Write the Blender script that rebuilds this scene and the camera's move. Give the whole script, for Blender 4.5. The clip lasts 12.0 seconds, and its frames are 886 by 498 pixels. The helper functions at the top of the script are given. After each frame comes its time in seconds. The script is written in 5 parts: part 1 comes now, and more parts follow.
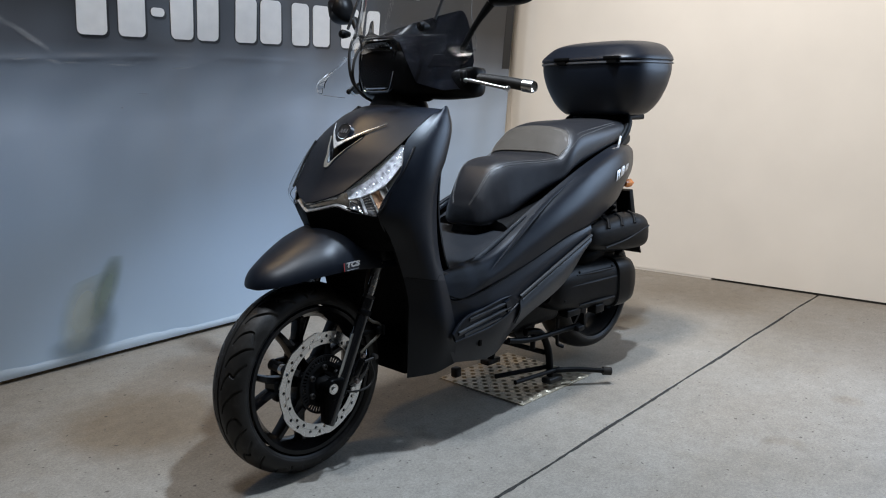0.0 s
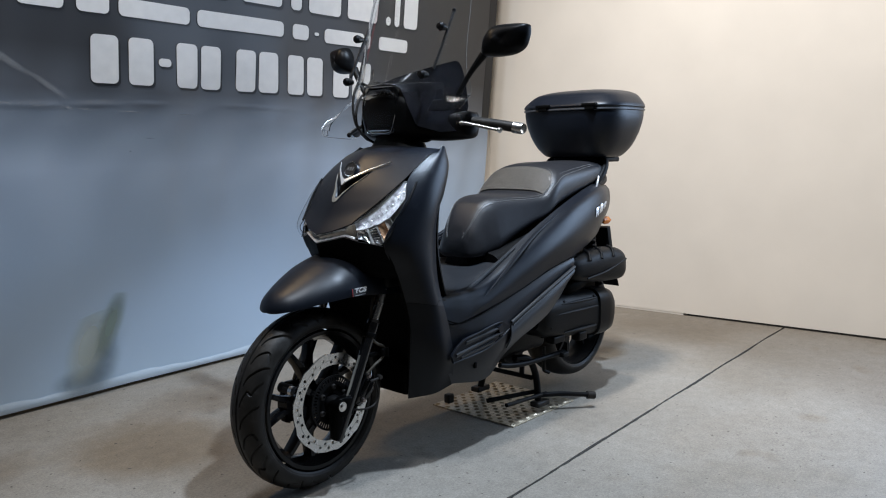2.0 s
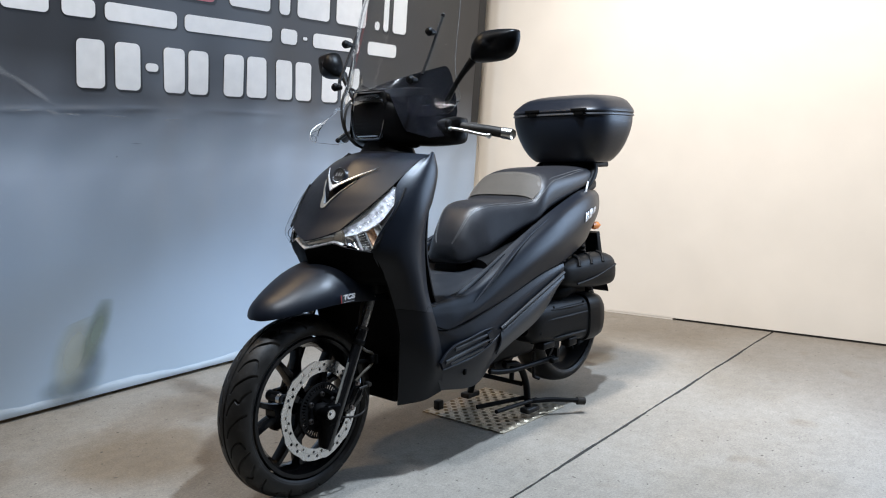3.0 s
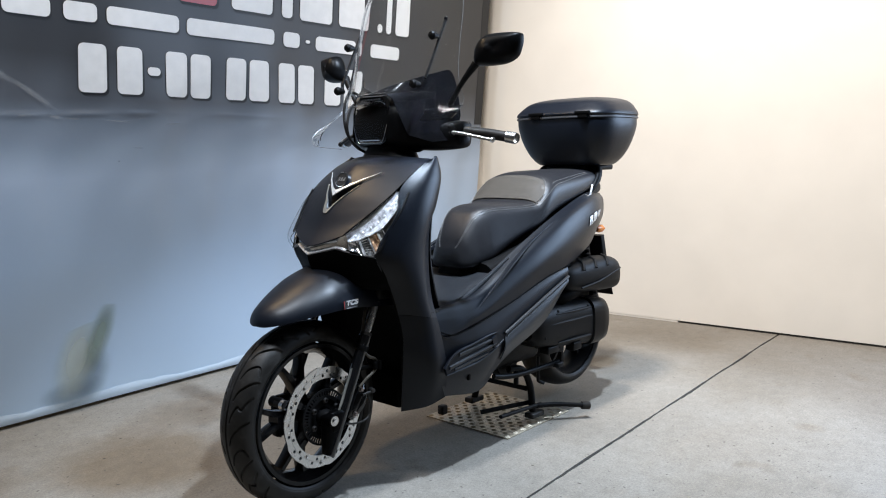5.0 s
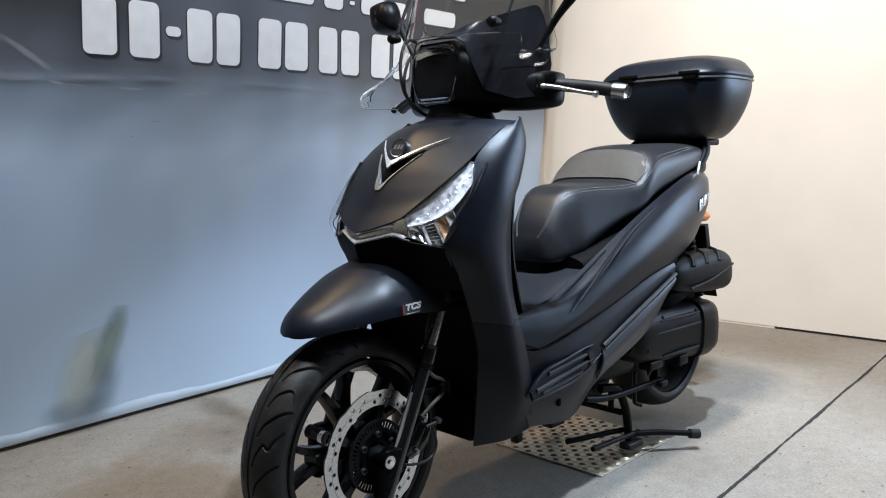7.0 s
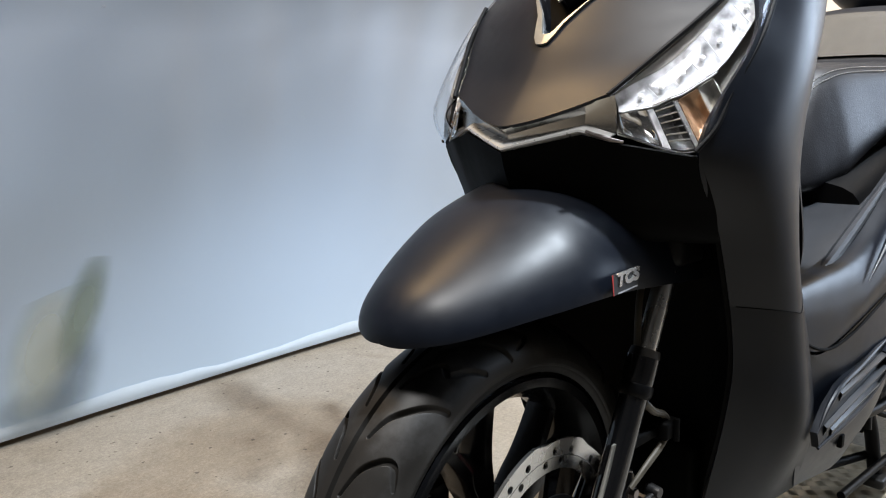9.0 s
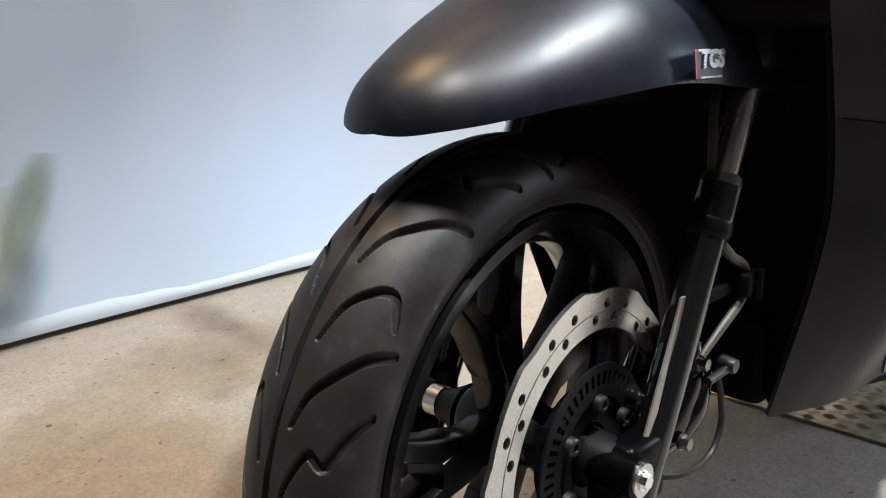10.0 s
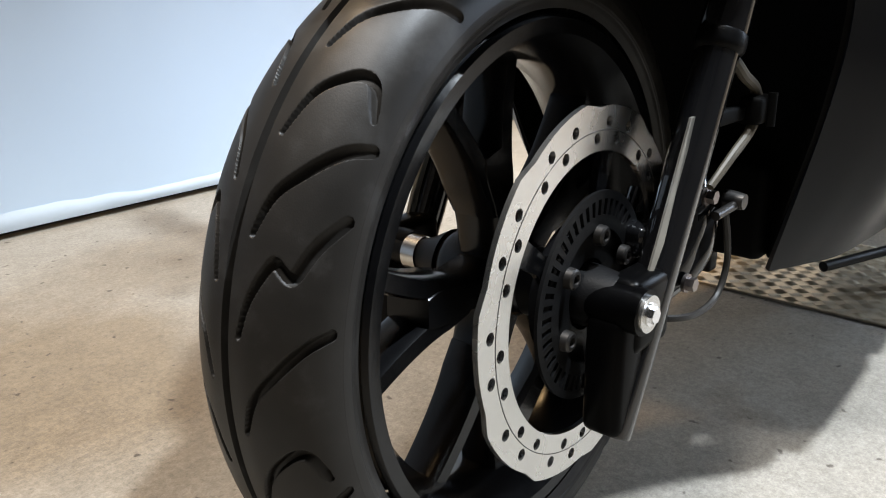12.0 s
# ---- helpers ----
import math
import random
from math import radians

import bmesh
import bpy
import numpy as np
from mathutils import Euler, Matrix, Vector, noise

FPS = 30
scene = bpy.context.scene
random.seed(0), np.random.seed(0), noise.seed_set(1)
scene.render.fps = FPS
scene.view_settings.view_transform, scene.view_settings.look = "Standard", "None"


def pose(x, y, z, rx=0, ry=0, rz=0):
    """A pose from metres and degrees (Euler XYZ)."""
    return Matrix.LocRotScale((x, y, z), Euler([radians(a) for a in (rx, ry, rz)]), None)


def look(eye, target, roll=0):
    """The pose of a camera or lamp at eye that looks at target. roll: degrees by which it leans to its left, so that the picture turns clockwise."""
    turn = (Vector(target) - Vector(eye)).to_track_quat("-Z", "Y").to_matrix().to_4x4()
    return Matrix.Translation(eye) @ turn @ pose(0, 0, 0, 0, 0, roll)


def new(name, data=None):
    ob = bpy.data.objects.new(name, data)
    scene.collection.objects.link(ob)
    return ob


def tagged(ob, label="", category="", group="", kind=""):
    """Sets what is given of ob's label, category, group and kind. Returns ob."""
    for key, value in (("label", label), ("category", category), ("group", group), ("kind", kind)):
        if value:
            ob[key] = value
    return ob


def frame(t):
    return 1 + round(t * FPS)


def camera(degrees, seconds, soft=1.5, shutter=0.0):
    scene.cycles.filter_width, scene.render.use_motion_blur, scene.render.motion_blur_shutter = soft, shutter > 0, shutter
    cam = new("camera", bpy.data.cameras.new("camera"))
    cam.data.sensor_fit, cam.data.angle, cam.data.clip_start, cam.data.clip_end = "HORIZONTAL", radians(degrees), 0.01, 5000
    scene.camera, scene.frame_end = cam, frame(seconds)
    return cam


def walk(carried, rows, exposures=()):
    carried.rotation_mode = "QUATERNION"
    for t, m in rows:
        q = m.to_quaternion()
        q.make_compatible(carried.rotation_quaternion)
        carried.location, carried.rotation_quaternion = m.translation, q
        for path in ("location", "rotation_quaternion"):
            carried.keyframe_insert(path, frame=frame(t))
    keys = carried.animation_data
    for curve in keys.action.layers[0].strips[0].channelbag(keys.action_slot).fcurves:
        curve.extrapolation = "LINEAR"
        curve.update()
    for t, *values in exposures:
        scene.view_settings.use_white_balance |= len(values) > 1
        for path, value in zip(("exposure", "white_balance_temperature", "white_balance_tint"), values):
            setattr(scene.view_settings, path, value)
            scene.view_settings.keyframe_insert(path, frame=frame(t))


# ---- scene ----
cam = camera(58.9, 12.0, soft=1.1)
PATH = [
    (0, (-1.377, -1.741, 1.087), (0.1, -0.446, 0.708), -0.6),
    (0.5, (-1.471, -1.771, 1.071), (0.017, -0.475, 0.744), -0.6),
    (1, (-1.565, -1.809, 1.052), (-0.062, -0.521, 0.762), -0.7),
    (1.5, (-1.587, -1.812, 1.056), (-0.065, -0.542, 0.791), -0.7),
    (2, (-1.595, -1.809, 1.051), (-0.053, -0.56, 0.8), -0.7),
    (2.5, (-1.593, -1.806, 1.051), (-0.039, -0.571, 0.807), -0.8),
    (3, (-1.584, -1.801, 1.056), (-0.025, -0.573, 0.815), -0.7),
    (5, (-1.569, -1.79, 1.067), (-0.015, -0.554, 0.828), -0.9),
    (5.5, (-1.498, -1.75, 1.066), (0.047, -0.503, 0.826), -0.9),
    (6, (-1.383, -1.694, 1.053), (0.148, -0.43, 0.812), -1.0),
    (6.5, (-1.306, -1.564, 1.0), (0.2, -0.271, 0.759), -1.2),
    (6.7, (-1.263, -1.479, 0.982), (0.232, -0.173, 0.741), -1.1),
    (8.3, (-0.912, -0.859, 0.96), (0.569, 0.467, 0.734), -1.3),
    (8.5, (-0.846, -0.786, 0.953), (0.626, 0.547, 0.713), -1.1),
    (9, (-0.687, -0.558, 0.835), (0.748, 0.78, 0.447), -1.3),
    (9.5, (-0.591, -0.418, 0.711), (0.845, 0.9, 0.263), -1.1),
    (10, (-0.563, -0.399, 0.632), (0.888, 0.896, 0.163), -1.0),
    (10.5, (-0.537, -0.377, 0.565), (0.915, 0.893, 0.035), -1.0),
    (11, (-0.529, -0.362, 0.529), (0.927, 0.878, -0.055), -0.8),
    (11.5, (-0.532, -0.356, 0.522), (0.935, 0.859, -0.086), -0.8),
    (12, (-0.535, -0.35, 0.52), (0.943, 0.845, -0.104), -0.9),
]
EXPOSURE = [(0, 0.25, 6400, 12), (2.5, 0.26, 6350, 12), (3.0, 0.73, 6400, 12), (4.8, 0.72, 6400, 12), (6.0, 0.68, 6400, 12), (8.3, 0.68, 6700, 13), (9.0, 1.12, 7350, 14), (9.6, 1.38, 7750, 15), (10.5, 1.46, 7750, 15), (12, 1.55, 7450, 14)]
walk(cam, [(t, look(eye, target, roll)) for t, eye, target, roll in PATH], EXPOSURE)

# ---- world and lights ----
world = bpy.data.worlds.new("world")
world.use_nodes = True
scene.world = world
world.node_tree.nodes["Background"].inputs[0].default_value = (0.05, 0.045, 0.04, 1)
world.node_tree.nodes["Background"].inputs[1].default_value = 0.3


def lamp(name, kind, at, target, energy, colour, size=0.3, size_y=None, cone=60, blend=0.5):
    data = bpy.data.lights.new(name, kind)
    data.energy, data.color = energy, colour
    if kind == "AREA":
        data.shape, data.size, data.size_y = "RECTANGLE", size, size_y or size
    else:
        data.shadow_soft_size = size
    if kind == "SPOT":
        data.spot_size, data.spot_blend = radians(cone), blend
    ob = new(name, data)
    ob.matrix_world = look(at, target)
    return ob


COOL, WARM, NEUTRAL, SKY = (0.66, 0.82, 1.0), (1.0, 0.72, 0.40), (1.0, 0.945, 0.875), (0.54, 0.73, 1.0)
lamp("ceiling_spotlight", "SPOT", (0.60, -0.95, 3.4), (0.72, -0.15, 0.0), 408, COOL, 0.06, cone=58, blend=0.45)
# Unseen area lamp added overhead as general fill.
lamp("overhead_fill", "AREA", (-1.0, -0.2, 4.3), (-0.8, 0.1, 0.0), 78, (0.86, 0.93, 1.0), 0.6, 0.6)
# Unseen spot added to brighten the east wall.
lamp("wall_fill_spot", "SPOT", (0.55, -0.35, 4.25), (3.12, -0.30, 0.75), 555, NEUTRAL, 0.2, cone=84, blend=1.0)
lamp("banner_lamp", "AREA", (-0.1, 1.15, 2.9), (0.0, 0.2, 0.3), 15, WARM, 0.7, 0.2)
# Unseen cool area lamp added for the bluish sheen on the side panels.
lamp("sheen_daylight", "AREA", (3.14, -2.0, 1.615), (0.0, -2.0, 1.6), 55, SKY, 1.5, 1.4)


# ---- materials ----
def material(name, colour, rough=0.5, metal=0.0, var=0.12, scale=30.0, bump=0.0, bump_scale=200.0, coat=0.0, stains=None, glass=0.0, ior=1.45, emit=None, strength=0.0, spec=0.5):
    m = bpy.data.materials.new(name)
    m.use_nodes = True
    n, link = m.node_tree.nodes, m.node_tree.links.new
    b = n["Principled BSDF"]
    b.inputs["Roughness"].default_value, b.inputs["Metallic"].default_value = rough, metal
    b.inputs["Coat Weight"].default_value, b.inputs["Transmission Weight"].default_value, b.inputs["IOR"].default_value = coat, glass, ior
    b.inputs["Base Color"].default_value = (*colour, 1)
    b.inputs["Specular IOR Level"].default_value = spec
    co = n.new("ShaderNodeTexCoord")
    if var:
        tex = n.new("ShaderNodeTexNoise")
        tex.inputs["Scale"].default_value, tex.inputs["Detail"].default_value = scale, 6
        link(co.outputs["Object"], tex.inputs["Vector"])
        ramp = n.new("ShaderNodeValToRGB")
        ramp.color_ramp.elements[0].position, ramp.color_ramp.elements[1].position = 0.3, 0.7
        ramp.color_ramp.elements[0].color = (*[c * (1 - var) for c in colour], 1)
        ramp.color_ramp.elements[1].color = (*[min(1, c * (1 + var)) for c in colour], 1)
        link(tex.outputs["Fac"], ramp.inputs["Fac"])
        link(ramp.outputs["Color"], b.inputs["Base Color"])
        mix = n.new("ShaderNodeMapRange")
        mix.inputs["To Min"].default_value, mix.inputs["To Max"].default_value = max(0.02, rough - 0.06), min(1, rough + 0.06)
        link(tex.outputs["Fac"], mix.inputs["Value"])
        link(mix.outputs["Result"], b.inputs["Roughness"])
    if stains:
        size, low, high, tint = stains
        smear = n.new("ShaderNodeTexNoise")
        smear.inputs["Scale"].default_value, smear.inputs["Detail"].default_value, smear.inputs["Roughness"].default_value = size, 8, 0.65
        link(co.outputs["Object"], smear.inputs["Vector"])
        mask = n.new("ShaderNodeMapRange")
        mask.inputs["From Min"].default_value, mask.inputs["From Max"].default_value = low, high
        link(smear.outputs["Fac"], mask.inputs["Value"])
        dust = n.new("ShaderNodeMix")
        dust.data_type = "RGBA"
        link(mask.outputs["Result"], dust.inputs[0])
        if var:
            link(ramp.outputs["Color"], dust.inputs[6])
        else:
            dust.inputs[6].default_value = (*colour, 1)
        dust.inputs[7].default_value = (*tint, 1)
        link(dust.outputs[2], b.inputs["Base Color"])
    if bump:
        grain = n.new("ShaderNodeTexNoise")
        grain.inputs["Scale"].default_value, grain.inputs["Detail"].default_value = bump_scale, 4
        link(co.outputs["Object"], grain.inputs["Vector"])
        bp = n.new("ShaderNodeBump")
        bp.inputs["Strength"].default_value, bp.inputs["Distance"].default_value = bump, 0.002
        link(grain.outputs["Fac"], bp.inputs["Height"])
        link(bp.outputs["Normal"], b.inputs["Normal"])
    if emit:
        b.inputs["Emission Color"].default_value, b.inputs["Emission Strength"].default_value = (*emit, 1), strength
    return m


def concrete(name):
    m = bpy.data.materials.new(name)
    m.use_nodes = True
    n, link = m.node_tree.nodes, m.node_tree.links.new
    b = n["Principled BSDF"]
    co = n.new("ShaderNodeTexCoord")

    def tex(scale, detail, lo, hi, a, c, rough=0.6):
        t = n.new("ShaderNodeTexNoise")
        t.inputs["Scale"].default_value, t.inputs["Detail"].default_value, t.inputs["Roughness"].default_value = scale, detail, rough
        link(co.outputs["Object"], t.inputs["Vector"])
        r = n.new("ShaderNodeValToRGB")
        r.color_ramp.elements[0].position, r.color_ramp.elements[1].position = lo, hi
        r.color_ramp.elements[0].color, r.color_ramp.elements[1].color = (*a, 1), (*c, 1)
        link(t.outputs["Fac"], r.inputs["Fac"])
        return t, r

    def mult(a, c, kind="MULTIPLY", fac=1.0):
        x = n.new("ShaderNodeMix")
        x.data_type, x.blend_type = "RGBA", kind
        x.inputs[0].default_value = fac
        link(a, x.inputs[6])
        link(c, x.inputs[7])
        return x.outputs[2]

    _, base = tex(1.6, 8, 0.35, 0.68, (0.217, 0.192, 0.160), (0.262, 0.239, 0.207))
    _, stain = tex(0.9, 5, 0.34, 0.54, (0.86, 0.82, 0.76), (1, 1, 1))
    _, mottle = tex(22, 8, 0.35, 0.65, (0.90, 0.90, 0.90), (1.08, 1.08, 1.08))
    fine, grain = tex(330, 6, 0.32, 0.68, (0.74, 0.74, 0.73), (1.2, 1.2, 1.2), 0.75)
    _, sand = tex(110, 5, 0.36, 0.64, (0.80, 0.79, 0.77), (1.15, 1.15, 1.15), 0.7)
    warp = n.new("ShaderNodeTexNoise")
    warp.inputs["Scale"].default_value, warp.inputs["Detail"].default_value = 3.5, 6
    link(co.outputs["Object"], warp.inputs["Vector"])
    brown = None
    # Fixed brown patches; the third paints in the top box's shadow behind the scooter.
    for cx, cy, rx, ry, deep in ((-0.12, 0.72, 0.40, 0.48, 0.72), (0.30, 1.05, 0.45, 0.28, 0.45), (1.98, 0.03, 0.22, 0.13, 0.8), (-0.75, 0.95, 0.4, 0.2, 0.4)):
        place = n.new("ShaderNodeMapping")
        place.vector_type = "TEXTURE"
        place.inputs["Location"].default_value, place.inputs["Scale"].default_value = (cx, cy, 0), (rx, ry, 1)
        link(co.outputs["Object"], place.inputs["Vector"])
        ball = n.new("ShaderNodeTexGradient")
        ball.gradient_type = "SPHERICAL"
        link(place.outputs[0], ball.inputs[0])
        both_ways = n.new("ShaderNodeMath")
        both_ways.operation = "MULTIPLY_ADD"
        both_ways.inputs[1].default_value = 0.9
        link(warp.outputs["Fac"], both_ways.inputs[0])
        link(ball.outputs["Fac"], both_ways.inputs[2])
        r = n.new("ShaderNodeValToRGB")
        r.color_ramp.elements[0].position, r.color_ramp.elements[1].position = 0.58, 1.05
        r.color_ramp.elements[0].color, r.color_ramp.elements[1].color = (1, 1, 1, 1), (1 - 0.42 * deep, 1 - 0.56 * deep, 1 - 0.72 * deep, 1)
        link(both_ways.outputs[0], r.inputs["Fac"])
        brown = r.outputs[0] if brown is None else mult(brown, r.outputs[0])
    _, speck = tex(55, 2, 0.24, 0.29, (0.35, 0.32, 0.3), (1, 1, 1), 0.3)
    link(mult(mult(mult(mult(mult(mult(base.outputs[0], sand.outputs[0]), brown), stain.outputs[0]), mottle.outputs[0]), grain.outputs[0]), speck.outputs[0]), b.inputs["Base Color"])
    b.inputs["Roughness"].default_value = 0.62
    bp = n.new("ShaderNodeBump")
    bp.inputs["Strength"].default_value, bp.inputs["Distance"].default_value = 0.35, 0.0015
    link(fine.outputs["Fac"], bp.inputs["Height"])
    link(bp.outputs["Normal"], b.inputs["Normal"])
    return m


def banner_print(name):
    """Printed vinyl: nearly black at the top, a soft edge, then slate blue running to pale blue at the hem, with creases."""
    m = bpy.data.materials.new(name)
    m.use_nodes = True
    n, link = m.node_tree.nodes, m.node_tree.links.new
    b = n["Principled BSDF"]
    co, sep = n.new("ShaderNodeTexCoord"), n.new("ShaderNodeSeparateXYZ")
    link(co.outputs["Object"], sep.inputs[0])
    cloud = n.new("ShaderNodeTexNoise")
    cloud.inputs["Scale"].default_value, cloud.inputs["Detail"].default_value = 1.3, 5
    link(co.outputs["Object"], cloud.inputs["Vector"])
    add = n.new("ShaderNodeMath")
    add.operation = "MULTIPLY_ADD"
    add.inputs[1].default_value = 0.10
    link(cloud.outputs["Fac"], add.inputs[0])
    cloud.inputs["Roughness"].default_value = 0.4
    link(sep.outputs["Z"], add.inputs[2])
    ramp = n.new("ShaderNodeValToRGB")
    e = ramp.color_ramp.elements
    e[0].position, e[0].color = 0.0, (0.46, 0.57, 0.68, 1)
    e[1].position, e[1].color = 1.0, (0.026, 0.0255, 0.026, 1)
    for at, c in ((0.10, (0.43, 0.54, 0.67)), (0.30, (0.425, 0.545, 0.70)), (0.45, (0.40, 0.485, 0.60)), (0.54, (0.20, 0.238, 0.288)), (0.585, (0.085, 0.092, 0.105)), (0.66, (0.032, 0.0315, 0.033))):
        x = e.new(at)
        x.color = (*c, 1)
    scaled = n.new("ShaderNodeMath")
    scaled.operation = "DIVIDE"
    scaled.inputs[1].default_value = 2.3
    link(add.outputs[0], scaled.inputs[0])
    link(scaled.outputs[0], ramp.inputs["Fac"])
    link(ramp.outputs["Color"], b.inputs["Base Color"])
    b.inputs["Roughness"].default_value = 0.42
    return m


MATT = material("satin_black_paint", (0.0036, 0.0052, 0.0090), 0.39, 0.0, 0.06, 60, 0.05, 900, spec=0.325)
LOWSHEEN = material("satin_black_low_sheen", (0.0036, 0.0048, 0.0076), 0.41, 0.0, 0.08, 60, 0.06, 900, spec=0.20)
PLASTIC = material("black_plastic", (0.0042, 0.0042, 0.0045), 0.45, 0, 0.2, 60, 0.12, 700, spec=0.13)
DARKGREY = material("dark_grey_plastic", (0.026, 0.028, 0.032), 0.38, 0.0, 0.1, 50, 0.05, 700, spec=0.4)
GLOSS = material("gloss_black", (0.005, 0.005, 0.0055), 0.12, 0, 0.1, 20, 0, 1, 0.5)
RUBBER = material("tyre_rubber", (0.0140, 0.0124, 0.0108), 0.46, 0, 0.3, 22, 0.06, 900, spec=0.26, stains=(11, 0.53, 0.80, (0.044, 0.043, 0.042)))
SEATING = material("seat_vinyl", (0.012, 0.0125, 0.015), 0.42, 0, 0.1, 40, 0.25, 420, spec=0.50)
STEEL = material("brushed_steel", (0.58, 0.57, 0.55), 0.27, 1, 0.06, 14)
CHROME = material("chrome", (0.75, 0.75, 0.76), 0.09, 1, 0.03, 30)
WHITE = material("white_print", (0.88, 0.875, 0.86), 0.45, 0, 0.04, 20)
BLACKPRINT = material("black_print", (0.012, 0.012, 0.013), 0.5, 0, 0.1, 20)
WALL = material("painted_wall", (0.76, 0.718, 0.65), 0.6, 0, 0.03, 3, 0.1, 90)
CEIL = material("dark_ceiling", (0.08, 0.077, 0.072), 0.7, 0, 0.04, 3)
FLOOR = concrete("worn_concrete")
DARKWALL = material("dark_unseen_wall", (0.05, 0.048, 0.045), 0.7, 0, 0.3, 3)
BANNER = banner_print("printed_vinyl")
HEM = material("pale_vinyl_hem", (0.50, 0.585, 0.665), 0.45, 0, 0.08, 6)
JOINT = material("dark_joint", (0.02, 0.018, 0.016), 0.9, 0, 0.3, 80)


# ---- building blocks ----
def part(name, bm, mat, parent=None, label="", smooth=35.0):
    me = bpy.data.meshes.new(name)
    bmesh.ops.recalc_face_normals(bm, faces=bm.faces[:])
    bm.to_mesh(me)
    bm.free()
    me.materials.append(mat)
    if smooth:
        me.shade_smooth()
        me.set_sharp_from_angle(angle=radians(smooth))
    ob = new(name, me)
    if parent is not None:
        ob.parent = parent
    if label:
        ob["label"] = label
    return ob


def box(x0, x1, y0, y1, z0, z1, bevel=0.0, bm=None, m=None):
    out = bm or bmesh.new()
    made = bmesh.ops.create_cube(out, size=1, matrix=(m or Matrix()) @ Matrix.LocRotScale(((x0 + x1) / 2, (y0 + y1) / 2, (z0 + z1) / 2), None, (abs(x1 - x0), abs(y1 - y0), abs(z1 - z0))))
    if bevel:
        edges = {e for v in made["verts"] for e in v.link_edges}
        bmesh.ops.bevel(out, geom=list(edges), offset=bevel, segments=3, profile=0.5, affect="EDGES")
    return out


def spline(points, n):
    """n points on a smooth curve through the given ones."""
    p = [np.array(q, float) for q in points]
    p = [2 * p[0] - p[1]] + p + [2 * p[-1] - p[-2]]
    out = []
    for k in range(n):
        u = k / (n - 1) * (len(p) - 3)
        i = min(int(u), len(p) - 4)
        t = u - i
        a, b, c, d = p[i:i + 4]
        out.append(0.5 * (2 * b + (c - a) * t + (2 * a - 5 * b + 4 * c - d) * t * t + (3 * b - a - 3 * c + d) * t ** 3))
    return out


def tube(points, radius, n=24, sides=12, bm=None, caps=True):
    """A round bar along a smooth curve; radius: one number, or one for each given point."""
    out = bm or bmesh.new()
    path = spline(points, n) if len(points) > 2 else [np.array(points[0], float) + (np.array(points[1], float) - np.array(points[0], float)) * k / (n - 1) for k in range(n)]
    radii = [radius] * n if isinstance(radius, (int, float)) else [float(v[0]) for v in spline([(r,) for r in radius], n)]
    rings = []
    side = None
    for k, p in enumerate(path):
        ahead = Vector(path[min(k + 1, n - 1)] - path[max(k - 1, 0)]).normalized()
        if side is None:
            side = ahead.orthogonal().normalized()
        side = (side - ahead * side.dot(ahead)).normalized()
        up = ahead.cross(side)
        rings.append([out.verts.new(Vector(p) + radii[k] * (math.cos(a) * side + math.sin(a) * up)) for a in (2 * math.pi * j / sides for j in range(sides))])
    for a, b in zip(rings, rings[1:]):
        for j in range(sides):
            out.faces.new((a[j], a[(j + 1) % sides], b[(j + 1) % sides], b[j]))
    if caps:
        out.faces.new(rings[0][::-1])
        out.faces.new(rings[-1])
    return out


def grid(rows, closed=False, bm=None, thick=0.0, caps=False):
    """A skin over rows of points; closed: each row is a ring. thick: a second skin that far inside, joined at the rim."""
    out = bm or bmesh.new()
    v = [[out.verts.new(Vector(p)) for p in r] for r in rows]
    n = len(rows[0])
    faces = []
    for a, b in zip(v, v[1:]):
        for j in range(n if closed else n - 1):
            faces.append(out.faces.new((a[j], a[(j + 1) % n], b[(j + 1) % n], b[j])))
    if caps:
        faces.append(out.faces.new(v[0][::-1]))
        faces.append(out.faces.new(v[-1]))
    if thick:
        bmesh.ops.recalc_face_normals(out, faces=faces)
        bmesh.ops.solidify(out, geom=faces, thickness=thick)
    return out


def surface(rows, nu, nv):
    """Rows of few points made into a smooth grid of nu rows of nv points."""
    r = [spline(q, nv) for q in rows]
    cols = [spline([q[j] for q in r], nu) for j in range(nv)]
    return [[cols[j][i] for j in range(nv)] for i in range(nu)]


def flip(rows):
    return [[(p[0], -p[1], p[2]) for p in r] for r in rows]


def lathe(profile, centre=(0, 0, 0), axis="Y", n=64, bm=None, closed=False):
    """A turned shape: profile of (along the axis, radius)."""
    out = bm or bmesh.new()
    rings = []
    for a in (2 * math.pi * k / n for k in range(n)):
        c, s = math.cos(a), math.sin(a)
        ring = []
        for h, r in profile:
            p = {"Y": (r * c, h, r * s), "X": (h, r * c, r * s), "Z": (r * c, r * s, h)}[axis]
            ring.append((p[0] + centre[0], p[1] + centre[1], p[2] + centre[2]))
        rings.append(ring)
    v = [[out.verts.new(p) for p in r] for r in rings]
    m = len(profile)
    for i in range(n):
        a, b = v[i], v[(i + 1) % n]
        for j in range(m if closed else m - 1):
            out.faces.new((a[j], a[(j + 1) % m], b[(j + 1) % m], b[j]))
    return out


